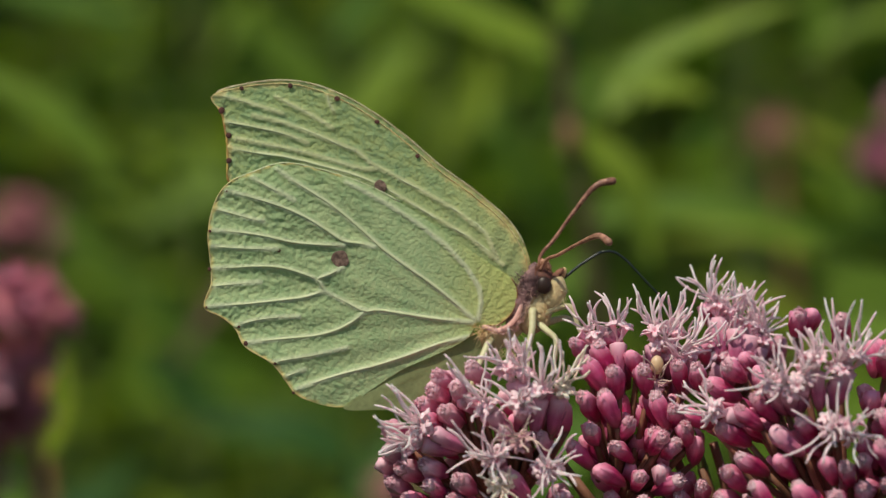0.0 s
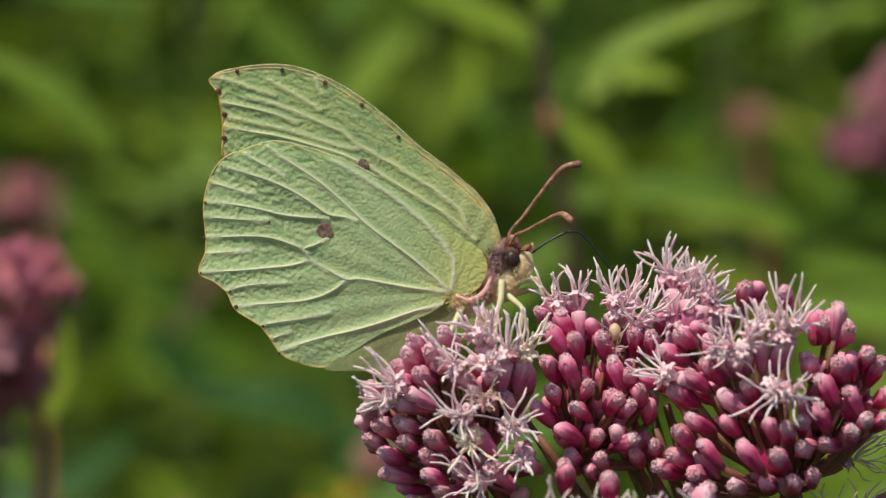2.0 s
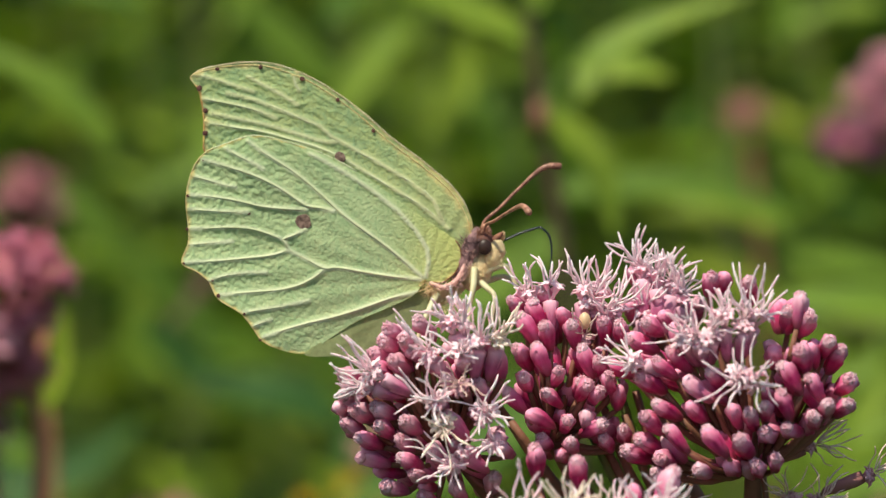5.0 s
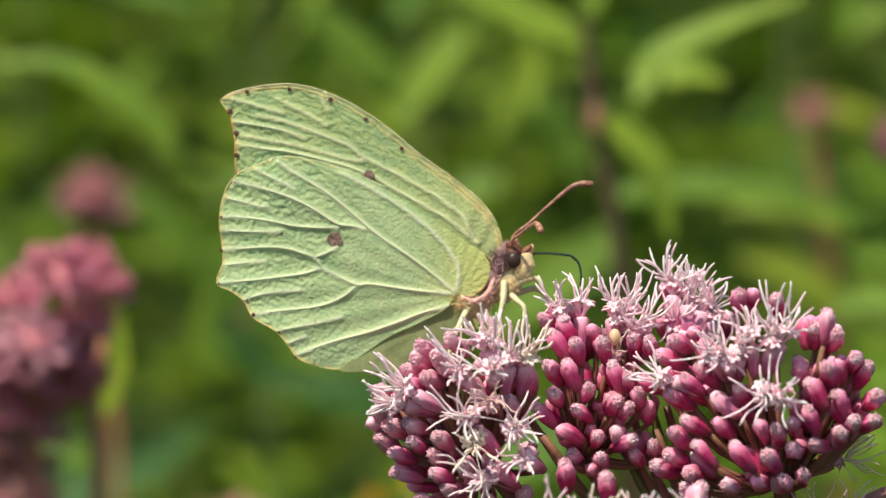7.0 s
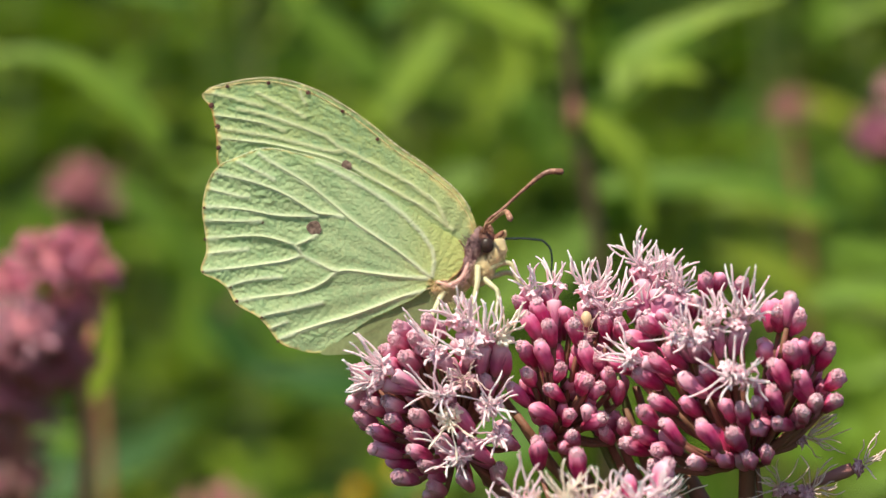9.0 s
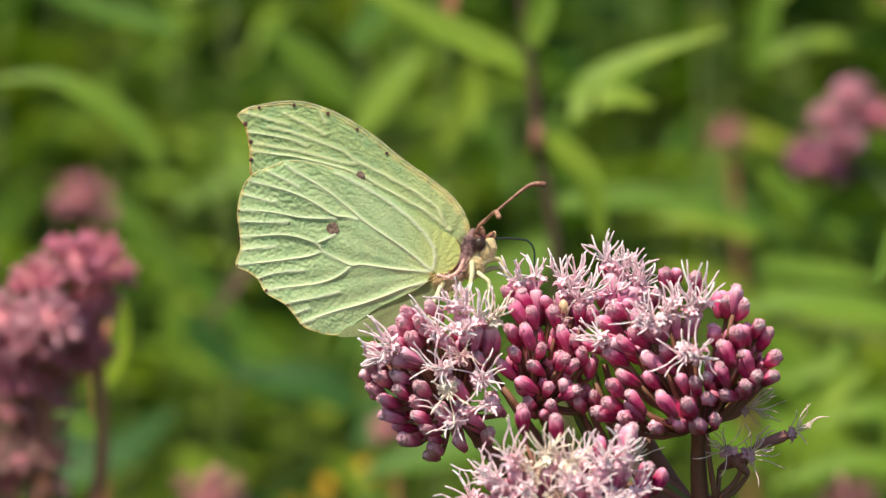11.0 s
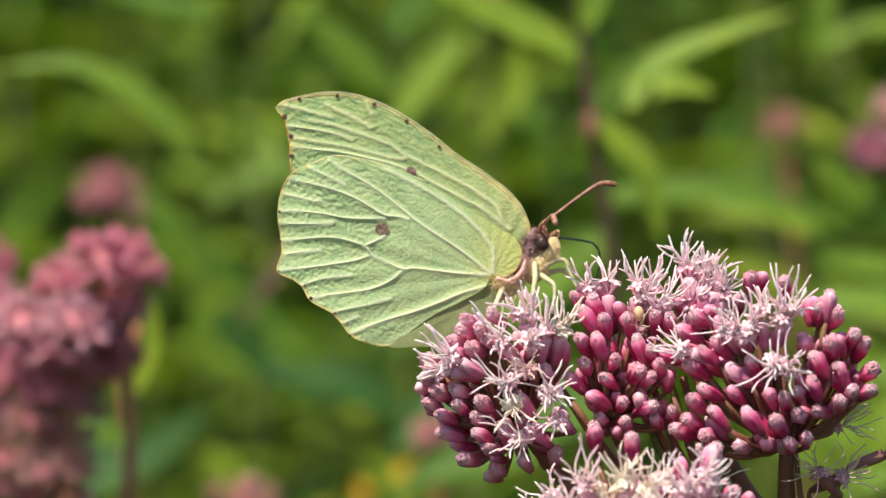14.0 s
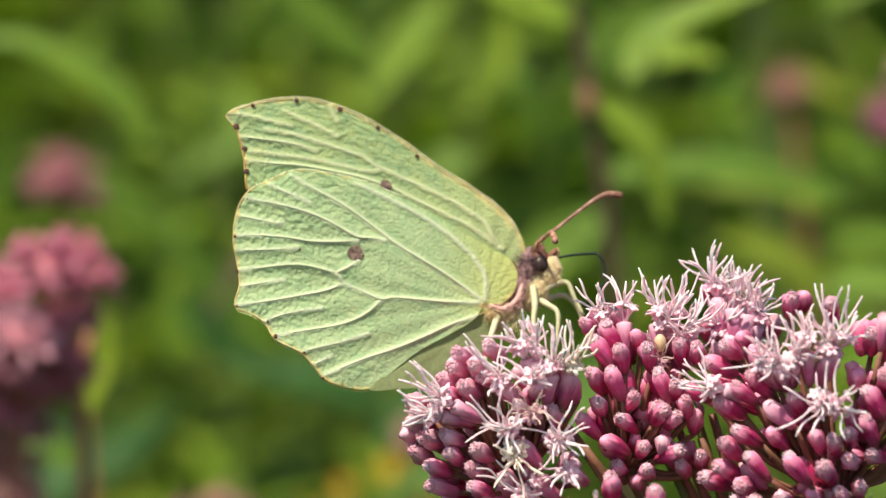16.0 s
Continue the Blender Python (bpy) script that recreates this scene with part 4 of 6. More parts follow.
def floret_mesh(seed, mat):
    """One tubular floret that opens into a star of five blunt lobes, in mm along +z."""
    r = random.Random(seed)
    h, sides = r.uniform(1.0, 1.8), 20
    reach = [r.uniform(0.66, 0.86) for _ in range(5)]
    curl = [r.uniform(-0.22, 0.22) for _ in range(5)]
    rows = [(0.12, 0.0, 0), (0.16, 0.5 * h, 0), (0.26, 0.86 * h, 0), (0.30, h - 0.04, 0.25), (0.30, h, 0.7), (0.30, h + 0.02, 1.0), (0.28, h + 0.10, 0.7), (0.24, h + 0.10, 0.2), (0.14, h - 0.05, 0), (0.03, h - 0.35, 0)]
    verts, faces = [], []
    for rad, z, star in rows:
        for k in range(sides):
            w, lobe = 2 * math.pi * k / sides, (k % 4, k // 4)
            tooth = (0.0, 0.72, 1.0, 0.72)[lobe[0]]
            out = tooth * star * (reach[lobe[1]] - rad)
            verts.append(Vector(((rad + out) * math.cos(w), (rad + out) * math.sin(w), z + curl[lobe[1]] * out * 1.6)))
    for i in range(len(rows) - 1):
        for k in range(sides):
            k2 = (k + 1) % sides
            faces.append((i * sides + k, i * sides + k2, (i + 1) * sides + k2, (i + 1) * sides + k))
    faces.append(tuple(range(sides - 1, -1, -1)))
    return mesh_of("floret", verts, faces, mat)


def style_mesh(seed, length, mat, rad=0.115):
    """A long, slightly clubbed style arm of length one along +z, thick as on an arm of that many mm."""
    r = random.Random(seed)
    bow, wave = r.uniform(-0.13, 0.13), r.uniform(-0.07, 0.07)
    pts = []
    for i in range(10):
        s = i / 9
        pts.append(Vector((bow * math.sin(math.pi * s), wave * math.sin(2 * math.pi * s) + 0.012 * math.sin(11 * s + seed), s)))
    return mesh_of("style", *tube(pts, [rad / length * (0.75 + 0.25 * min(1, i / 6)) * (1 if i < 8 else 0.92 if i < 9 else 0.55) for i in range(10)], 6), mat)


BUD_MESHES = [bud_mesh(i, M_BUD) for i in range(6)]
BUD_PALE_LIT = [bud_mesh(i + 20, M_BUD_PALE_LIT) for i in range(4)]
BUD_TIPS = [bud_tip_mesh(i + 40) for i in range(4)]
TUBES = [tube_mesh(i + 60) for i in range(3)]
LENGTHS = (1.4, 2.2, 3.2, 4.4, 5.8, 7.4)
SORTS = {
    "pink": ([floret_mesh(i + 70, M_PETAL) for i in range(5)], [[style_mesh(i * 7 + k, l, M_STYLE) for k in range(4)] for i, l in enumerate(LENGTHS)], TUBES),
    "cream": ([floret_mesh(i + 80, M_CREAM) for i in range(3)], [[style_mesh(i * 7 + k + 50, l, M_CREAM) for k in range(3)] for i, l in enumerate(LENGTHS)], TUBES),
    "dry": ([floret_mesh(i + 90, M_DRYPETAL) for i in range(3)], [[style_mesh(i * 7 + k + 90, l, M_ANTHER, 0.07) for k in range(3)] for i, l in enumerate(LENGTHS)],
            [mesh_of("involucre", *lathe([(0.04, 0), (0.10, 0.08), (0.15, 0.4), (0.18, 0.8), (0.15, 1.0)], 12, 0.12, 5, 0.2, 3), M_WITHER)]),
}
FORK = Vector((33.8, -3.0, -30.9))
plant = plant_root("hemp_agrimony", "pink-purple head of clustered buds and open florets", "flower", FORK.x, FORK.y)
P_INV = plant.matrix_basis.inverted()
rnd = random.Random(77)


def place(m):
    return P_INV @ Matrix.Translation(O) @ m


def mm_pose(base, tip, size, spin):
    return place(aim(Vector(base) * MM, Vector(tip) * MM, spin) @ Matrix.Scale(size * MM, 4))


def pedicel(a, b, r0=0.42, r1=0.26, name="pedicel"):
    a, b = Vector(a), Vector(b)
    mid = a.lerp(b, 0.5) + Vector((0, 0, -0.12 * (b - a).length))
    under(plant, stalk_mesh([tuple(a), tuple(mid), tuple(b)], r0, r1, M_STEM, 7), name)


def dome(x, z, centre, radius, flat=0.8):
    """Depth of the rounded front of a cluster."""
    q = radius * radius - (x - centre.x) ** 2 - (z - centre.z - radius * 0.45) ** 2
    return centre.y - flat * math.sqrt(max(q, 0.0))


def bud_cluster(node, radius, flat, *lists, deep=True, pale=0.12):
    c = Vector(node)
    for rows in lists:
        for tx, tz, bx, bz in rows:
            ty = dome(tx, tz, c, radius, flat) + rnd.uniform(-0.7, 0.7)
            d2 = math.hypot(tx - bx, tz - bz)
            size = max(BUD_LEN * rnd.uniform(0.9, 1.08), d2)
            tip = Vector((tx, ty, tz))
            base = Vector((bx, ty + math.sqrt(max(size * size - d2 * d2, 0.1)), bz))
            m = mm_pose(base, tip, size, rnd.uniform(0, 6.28))
            fat = Matrix.Diagonal((rnd.uniform(0.94, 1.12), rnd.uniform(0.94, 1.12), 1, 1))
            b = part("flower_bud", rnd.choice(BUD_PALE_LIT if rnd.random() < pale else BUD_MESHES), plant, m @ fat)
            if rnd.random() < 0.78:
                part("bud_tip", rnd.choice(BUD_TIPS), b, None)
            pedicel(c.lerp(base, 0.04), base)
            # a second layer of buds deeper in the cluster
            for near, far, share in ((1.8, 3.4, 0.4), (3.6, 5.8, 1.0)):
                if not deep or rnd.random() > share:
                    continue
                off = Vector(((c.x - tx) * rnd.uniform(0.05, 0.35) + rnd.uniform(-1.2, 1.2), rnd.uniform(near, far), rnd.uniform(-1.6, 0.6)))
                m = mm_pose(base + off * 0.8, tip + off, size * 0.95, rnd.uniform(0, 6.28))
                part("flower_bud", rnd.choice(BUD_PALE_LIT if rnd.random() < pale * 0.6 else BUD_MESHES), plant, m @ fat)


def style_arm(head, arms, base, tip):
    l = (tip - base).length
    k = min(range(len(LENGTHS)), key=lambda i: abs(LENGTHS[i] - l))
    part("style", rnd.choice(arms[k]), head, head.matrix_basis.inverted() @ mm_pose(base, tip, l, rnd.uniform(0, 6.28)))


def open_heads(node, radius, flat, rows, fluff=7, proud=1.0, size=3.6):
    """Open heads: an involucre, five star-shaped florets, the long style arms given by their tips, and a few short ones."""
    c = Vector(node)
    for x, z, dx, dy, dz, sort, tips in rows:
        florets, arms, tubes = SORTS[sort]
        star = Vector((x, dome(x, z, c, radius, flat) - proud, z))
        d = Vector((dx, dy, dz)).normalized()
        top = star - d * 1.3
        base = top - d * size * 0.95
        head = part("floret_head", rnd.choice(tubes), plant, mm_pose(base, top, size, rnd.uniform(0, 6.28)))
        lift = Matrix.Translation((0, 0, 0.93)) @ Matrix.Scale(1 / size, 4)
        for k in range(9 if sort == "dry" else 5):
            tip = Matrix.Rotation(k * 1.257 + rnd.uniform(-.3, .3), 4, "Z") @ Matrix.Rotation(rnd.uniform(0.2, 0.8), 4, "Y")
            part("floret", rnd.choice(florets), head, lift @ tip @ Matrix.Rotation(rnd.uniform(0, 6), 4, "Z") @ Matrix.Scale(0.95 if sort == "dry" else 1.15, 4))
        for tx, tz in tips:
            root = star + Vector((rnd.uniform(-.6, .6), rnd.uniform(-.4, .4), rnd.uniform(-.5, .5)))
            style_arm(head, arms, root, Vector((tx, star.y - rnd.uniform(0.0, 2.0), tz)))
        for k in range(fluff):
            way = (d + Vector((rnd.uniform(-1, 1), rnd.uniform(-1, 1), rnd.uniform(-1, 1))) * 0.75).normalized()
            root = star + way * 0.4
            style_arm(head, arms, root, root + way * rnd.uniform(1.5, 4.2))
        pedicel(c.lerp(base, 0.04), base)


BUDS_LEFT = [
    (-3.4, -8.0, -1.7, -9.4), (-0.3, -7.2, 0.7, -8.7), (-3.8, -9.4, -2.2, -10.5),
    (-4.9, -10.5, -2.9, -11.4), (-1.7, -9.1, -0.8, -10.4), (-2.8, -11.1, -1.0, -12.6),
    (-4.7, -11.7, -2.8, -13.2), (-3.3, -13.8, -1.2, -15.4), (-7.8, -14.7, -5.3, -15.5),
    (-8.4, -15.8, -6.6, -16.8), (-6.7, -16.1, -4.4, -17.4), (-4.6, -15.7, -2.4, -17.1),
] + [
    (-7.6, -17.5, -5.5, -18.7), (-4.2, -17.5, -2.5, -19.1), (-6.2, -18.8, -3.6, -20.1),
    (-1.7, -17.0, 0.1, -18.6), (-6.2, -20.9, -2.9, -21.9), (-2.1, -20.7, 0.3, -22.0),
    (-0.9, -22.3, 0.8, -23.3), (2.4, -16.3, 4.8, -19.1), (3.6, -20.2, 6.7, -22.3),
    (8.1, -18.5, 7.0, -20.1), (-5.6, -13.2, -4.0, -14.6), (-0.9, -10.1, 0.2, -11.4),
]
BUDS_LEFT_INNER = [
    (-7.4, -13.8, -5.6, -14.8), (5.4, -8.8, 7.0, -11.3), (4.0, -9.8, 5.4, -12.6),
    (2.3, -12.6, 3.7, -14.9), (7.3, -10.4, 8.2, -13.2), (0.9, -10.9, 2.0, -12.6),
    (-7.8, -12.6, -5.6, -13.8), (0.8, -19.9, 2.8, -21.6), (5.6, -13.2, 6.5, -15.5),
    (-2.2, -18.8, -0.6, -20.5), (4.5, -19.9, 5.6, -21.6), (7.3, -22.7, 7.0, -24.7),
    (-0.0, -24.7, 1.6, -25.8), (-3.7, -23.8, -1.2, -24.7), (3.3, -23.3, 4.4, -25.5),
]
BUDS_MIDDLE = [
    (18.4, -12.7, 19.0, -14.9), (19.5, -14.2, 19.6, -16.5), (19.9, -18.1, 20.5, -19.8),
    (17.9, -18.9, 19.1, -20.6), (14.6, -19.2, 15.4, -20.6), (11.8, -18.9, 12.9, -20.3),
    (16.3, -16.7, 16.8, -18.7), (9.3, -10.0, 11.0, -12.5), (11.3, -9.7, 12.6, -13.0),
    (13.7, -12.2, 12.8, -14.3), (10.1, -12.8, 10.8, -14.5), (8.2, -14.1, 10.4, -16.6),
    (12.1, -14.4, 14.0, -16.1), (16.0, -13.3, 15.7, -15.3), (10.5, -16.2, 13.2, -18.1),
] + [
    (14.5, -17.1, 14.1, -18.6), (18.2, -17.5, 15.8, -18.9), (17.7, -14.2, 16.8, -15.8),
    (16.6, -13.6, 15.6, -15.4), (12.1, -4.3, 13.2, -7.1), (11.0, -5.4, 12.4, -8.8),
    (8.9, -5.4, 10.4, -7.2), (9.6, -6.8, 11.8, -9.9), (14.1, -6.3, 14.6, -8.8),
    (14.9, -7.6, 15.5, -10.5), (15.8, -9.9, 17.1, -13.3), (18.0, -7.3, 18.6, -10.2),
    (12.1, -7.7, 12.9, -10.5), (17.4, -11.1, 18.0, -13.3),
]
BUDS_RIGHT = [
    (20.2, -9.1, 23.5, -10.7), (21.8, -7.5, 23.9, -9.0), (24.1, -10.1, 26.5, -12.6),
    (22.6, -11.1, 25.1, -13.2), (21.1, -12.7, 24.1, -14.6), (25.2, -13.1, 28.4, -15.3),
    (18.1, -11.4, 21.1, -13.2), (22.6, -15.3, 25.5, -17.1), (25.7, -15.5, 27.9, -17.4),
    (21.5, -16.5, 23.8, -18.6), (21.0, -18.9, 24.0, -20.4), (23.7, -17.6, 26.0, -20.3),
] + [
    (19.8, -20.1, 23.1, -21.4), (27.4, -17.6, 29.7, -20.7), (30.5, -18.6, 32.2, -20.7),
    (29.8, -15.5, 31.1, -17.9), (31.5, -16.0, 32.5, -18.1), (33.1, -15.4, 33.6, -17.2),
    (23.1, -20.8, 25.0, -21.7), (22.7, -22.2, 24.7, -23.0), (26.6, -21.8, 28.3, -22.6),
    (29.6, -21.3, 31.2, -22.4), (33.1, -18.1, 34.4, -19.1),
]
BUDS_RIGHT_OUTER = [
    (34.6, -14.1, 35.9, -17.2), (34.7, -11.5, 36.8, -14.7), (36.4, -10.0, 37.5, -12.7),
    (37.8, -9.7, 38.5, -12.2), (37.3, -12.7, 39.0, -15.5), (41.0, -10.0, 39.8, -12.8),
    (39.6, -9.3, 39.5, -11.1), (41.7, -12.9, 40.7, -14.7), (41.5, -15.3, 40.4, -16.9),
    (39.3, -15.3, 39.5, -16.9), (37.8, -16.5, 38.4, -18.0), (35.1, -17.7, 37.3, -18.6),
] + [
    (36.9, -4.7, 36.5, -8.3), (35.6, -6.3, 36.0, -8.8), (37.8, -6.9, 37.1, -9.1),
    (32.0, -3.5, 32.1, -5.5), (28.5, -3.0, 28.5, -5.2), (19.6, -7.6, 20.1, -9.9),
    (34.0, -9.9, 34.6, -12.2), (27.9, -12.1, 29.6, -14.4), (24.6, -8.2, 26.0, -10.5),
    (32.3, -21.1, 33.1, -22.7), (34.3, -20.5, 34.5, -22.2),
]
BUDS_BACK = [
    (22.5, -2.0, 23.1, -4.0), (25.6, -4.6, 25.7, -7.0), (26.7, -5.8, 26.8, -8.1),
    (23.9, -5.8, 24.2, -8.1), (21.3, -5.8, 21.9, -8.1), (28.3, -5.8, 28.3, -8.1),
    (22.5, -8.1, 23.0, -10.4),
]
BUDS_LOW = [
    (26.2, -26.0, 24.8, -28.9),
    (7.9, -29.8, 9.9, -30.9), (20.1, -22.6, 20.5, -26.1),
    (28.4, -26.7, 26.6, -29.9), (6.4, -32.0, 8.9, -33.0),
    (17.7, -28.6, 17.8, -31.8), (27.7, -33.8, 25.6, -35.6), (8.6, -35.5, 11.1, -36.9),
    (22.7, -32.5, 22.4, -35.7), (13.9, -35.8, 14.7, -38.6),
    (25.2, -26.9, 25.5, -31.0), (6.4, -30.6, 8.4, -33.5), (3.6, -33.1, 6.6, -35.0), (15.0, -20.4, 15.4, -24.0),
    (24.4, -21.4, 22.6, -26.0), (11.1, -19.5, 11.4, -23.0),
]
HEADS_LEFT = [
    (6.3, -16.3, 0.3, -1, 0.1, "pink", [(7.6, -12.6), (8.2, -17.7), (5.7, -18.4), (3.7, -19.5), (5.0, -13.0), (-0.9, -14.6), (7.0, -17.2)]),
    (1.5, -15.1, -0.25, -1, 0.25, "pink", [(-2.5, -16.4), (-2.4, -12.5), (-2.0, -11.9), (1.0, -11.0), (2.3, -12.4), (2.7, -13.8), (-1.1, -15.0), (0.1, -16.7)]),
    (2.2, -17.8, -0.1, -1, -0.2, "cream", [(1.5, -18.5), (2.2, -18.9), (2.6, -18.3)]),
    (3.2, -21.4, -0.1, -1, -0.1, "pink", [(-1.5, -19.7), (-1.4, -18.8), (0.4, -18.2), (0.7, -22.6), (-0.4, -23.0), (2.8, -23.6)]),
    (4.1, -10.6, 0, -0.8, 0.5, "pink", [(0.8, -8.4), (2.1, -9.2), (0.1, -8.9), (2.3, -10.8), (1.8, -11.4)]),
    (5.9, -9.1, 0.15, -0.4, 1, "pink", [(5.4, -5.3), (5.9, -5.7), (6.4, -6.4), (7.4, -5.1)]),
    (7.6, -9.1, 0.2, -0.4, 1, "cream", [(7.1, -5.0), (7.7, -6.1), (9.7, -5.6), (8.2, -7.4)]),
    (4.3, -7.7, 0, -0.3, 1, "pink", [(2.6, -5.1), (3.4, -4.9), (5.0, -4.6), (5.4, -6.1), (3.9, -5.3)]),
    (2.9, -7.7, -0.4, -0.4, 0.9, "pink", [(0.3, -6.4), (1.3, -5.8), (1.9, -6.5), (1.0, -7.5), (2.9, -5.3)]),
]
HEADS_LEFT_SIDE = [
    (-4.6, -12.5, -0.9, -0.3, 0.5, "pink", [(-7.6, -8.7), (-8.0, -9.7), (-8.7, -10.6), (-8.8, -11.5), (-7.2, -8.8), (-8.3, -14.9)]),
    (-5.7, -13.8, -1, -0.3, 0.25, "pink", [(-8.4, -12.5), (-8.2, -13.5), (-7.7, -15.1)]),
    (0.8, -10.5, -0.5, -0.5, 0.7, "pink", [(-2.6, -6.2), (-0.1, -11.2), (-0.3, -12.0), (1.8, -10.5), (-2.3, -6.9)]),
    (3.9, -13.5, -0.2, -0.8, 0.4, "dry", [(1.2, -12.5), (2.1, -12.3), (5.1, -12.0), (2.7, -14.1)]),
    (7.2, -19.4, -0.4, -0.8, 0.3, "pink", [(4.8, -20.4)]),
]
HEADS_MIDDLE = [
    (10.7, -4.8, -0.3, 0.1, 1, "pink", [(10.2, -2.0), (10.5, -1.8), (9.3, -4.3)]),
    (13.0, -4.4, 0, 0.1, 1, "pink", [(12.2, -2.3), (13.2, -1.7), (13.8, -1.6), (14.2, -1.7)]),
    (16.1, -4.6, 0, 0, 1, "pink", [(14.1, -2.6), (15.9, -1.6), (16.6, -1.2), (17.0, -1.4), (15.0, -3.8)]),
    (18.0, -4.4, 0.1, 0, 1, "pink", [(17.4, -1.5), (18.5, -1.1), (19.0, -3.2), (17.6, -2.1)]),
    (18.5, -6.9, 0.1, -0.5, 0.8, "pink", [(19.6, -2.9), (21.0, -3.1), (22.4, -3.7), (21.1, -4.8), (16.7, -5.4)]),
    (19.8, -6.1, 0.2, -0.3, 1, "pink", [(19.7, -3.7), (21.7, -3.9), (20.5, -10.0)]),
    (17.2, -5.5, -0.1, -0.5, 0.8, "pink", [(15.5, -4.2), (16.3, -6.3)]),
    (16.3, -9.1, -0.1, -0.6, 0.7, "dry", [(15.4, -7.9)]),
]
HEADS_BACK = [
    (22.4, -2.4, -0.05, 0.1, 1, "pink", [(18.8, 0.1), (19.6, 0.1), (21.5, 0.5), (22.2, 2.1), (22.8, 1.8), (23.3, 0.6), (20.6, -1.7)]),
    (25.6, -4.1, 0.2, 0.1, 1, "pink", [(26.6, -0.3), (26.8, -1.1), (28.4, -1.7), (27.3, -1.8), (25.0, -0.8), (24.1, -1.0), (28.1, -3.7)]),
    (24.0, -3.4, 0, 0.1, 1, "pink", [(23.3, -1.0), (24.4, -0.5), (24.8, -1.1)]),
    (26.5, -5.1, 0.3, -0.1, 1, "pink", [(28.7, -3.4), (28.1, -5.2)]),
    (22.7, -6.6, 0, -0.3, 1, "pink", [(20.8, -8.3), (22.6, -3.8), (23.1, -4.0), (23.7, -7.7)]),
]
HEADS_RIGHT = [
    (26.6, -9.2, -0.3, -0.7, 0.6, "pink", [(23.6, -6.6), (23.4, -7.6), (25.5, -5.7), (24.8, -10.8), (28.7, -11.2)]),
    (25.2, -8.9, -0.4, -0.6, 0.6, "pink", [(23.9, -7.8), (24.5, -6.7), (26.3, -5.3)]),
    (28.2, -8.5, 0, -0.7, 0.7, "pink", [(27.1, -5.1), (28.7, -4.3), (26.8, -4.7), (30.6, -8.6), (30.1, -5.3)]),
    (31.4, -7.4, 0.1, -0.5, 0.9, "pink", [(30.1, -1.8), (30.7, -1.8), (31.5, -4.5), (30.9, -4.2), (29.7, -5.3)]),
    (32.5, -7.0, 0.3, -0.4, 0.9, "pink", [(32.4, -2.1), (33.0, -1.9), (35.2, -4.5), (34.7, -6.8), (32.8, -5.3)]),
    (30.6, -12.7, 0, -1, 0.1, "pink", [(25.9, -15.1), (27.9, -15.8), (30.0, -10.0), (31.0, -9.0), (26.9, -11.2)]),
    (32.1, -13.3, 0.5, -0.8, -0.1, "pink", [(34.3, -15.6), (32.0, -8.7), (32.6, -12.9)]),
    (20.7, -11.4, -1, -0.4, 0.35, "pink", [(17.3, -10.0), (17.5, -11.5), (17.9, -9.8), (16.8, -10.3)]),
    (29.3, -7.0, -0.1, -0.3, 1, "pink", [(27.6, -4.5), (28.3, -4.2)]),
]
HEADS_LOW = [
    (10.0, -25.8, -0.1, -0.5, 0.9, "pink", [(7.1, -22.8), (9.1, -20.5), (9.3, -20.1), (11.2, -21.4)]),
    (5.0, -30.4, -0.8, -0.5, 0.2, "pink", [(0.5, -30.0), (1.3, -32.9), (3.6, -26.8), (4.2, -27.2), (6.1, -32.6)]),
    (8.0, -28.0, -0.4, -0.7, 0.6, "pink", [(5.1, -25.6), (6.5, -24.1), (7.3, -25.5), (5.7, -26.9)]),
    (14.0, -25.2, 0, -0.5, 0.9, "cream", [(11.8, -22.0), (12.3, -23.0), (13.0, -23.9), (14.4, -22.7), (16.4, -21.5), (16.8, -23.5), (11.5, -26.4)]),
    (16.6, -25.8, 0.1, -0.6, 0.8, "cream", [(19.2, -23.5), (18.2, -24.5), (14.3, -27.7)]),
    (9.1, -31.6, -0.3, -1, 0, "pink", [(6.6, -30.6), (8.3, -29.6), (7.3, -32.5)]),
    (16.4, -28.2, 0, -1, 0.2, "pink", [(13.9, -29.0), (18.3, -30.2), (15.7, -26.3), (13.2, -27.0)]),
    (19.4, -28.4, 0.1, -1, 0.2, "pink", [(17.4, -26.6), (21.0, -27.3), (19.2, -26.2)]),
    (20.7, -25.5, 0.2, -0.6, 0.8, "pink", [(18.5, -21.9), (19.8, -23.1), (21.8, -22.6), (22.5, -22.2), (21.2, -24.0), (17.8, -24.9)]),
]
HEADS_LOW_FRONT = [
    (14.5, -31.6, 0, -1, 0, "cream", [(11.8, -29.8), (11.1, -33.9), (15.7, -33.3), (12.9, -34.3), (15.2, -34.3), (12.5, -31.2)]),
    (19.6, -31.4, 0.1, -1, 0, "pink", [(16.4, -32.6), (17.1, -30.3), (20.9, -29.5), (21.5, -29.7), (23.7, -29.4), (17.7, -34.3)]),
    (22.3, -33.5, 0.4, -0.9, 0, "pink", [(26.0, -33.0), (21.0, -31.0), (23.5, -34.0)]),
    (11.5, -28.9, -0.2, -0.9, 0.3, "pink", [(10.8, -26.9), (12.3, -27.8)]),
    (22.9, -24.6, 0.2, -0.4, 0.9, "pink", [(23.5, -22.2), (24.2, -22.8)]),
    (6.6, -34.5, -0.6, -0.8, -0.2, "pink", [(5.3, -31.9), (5.8, -32.3)]),
]
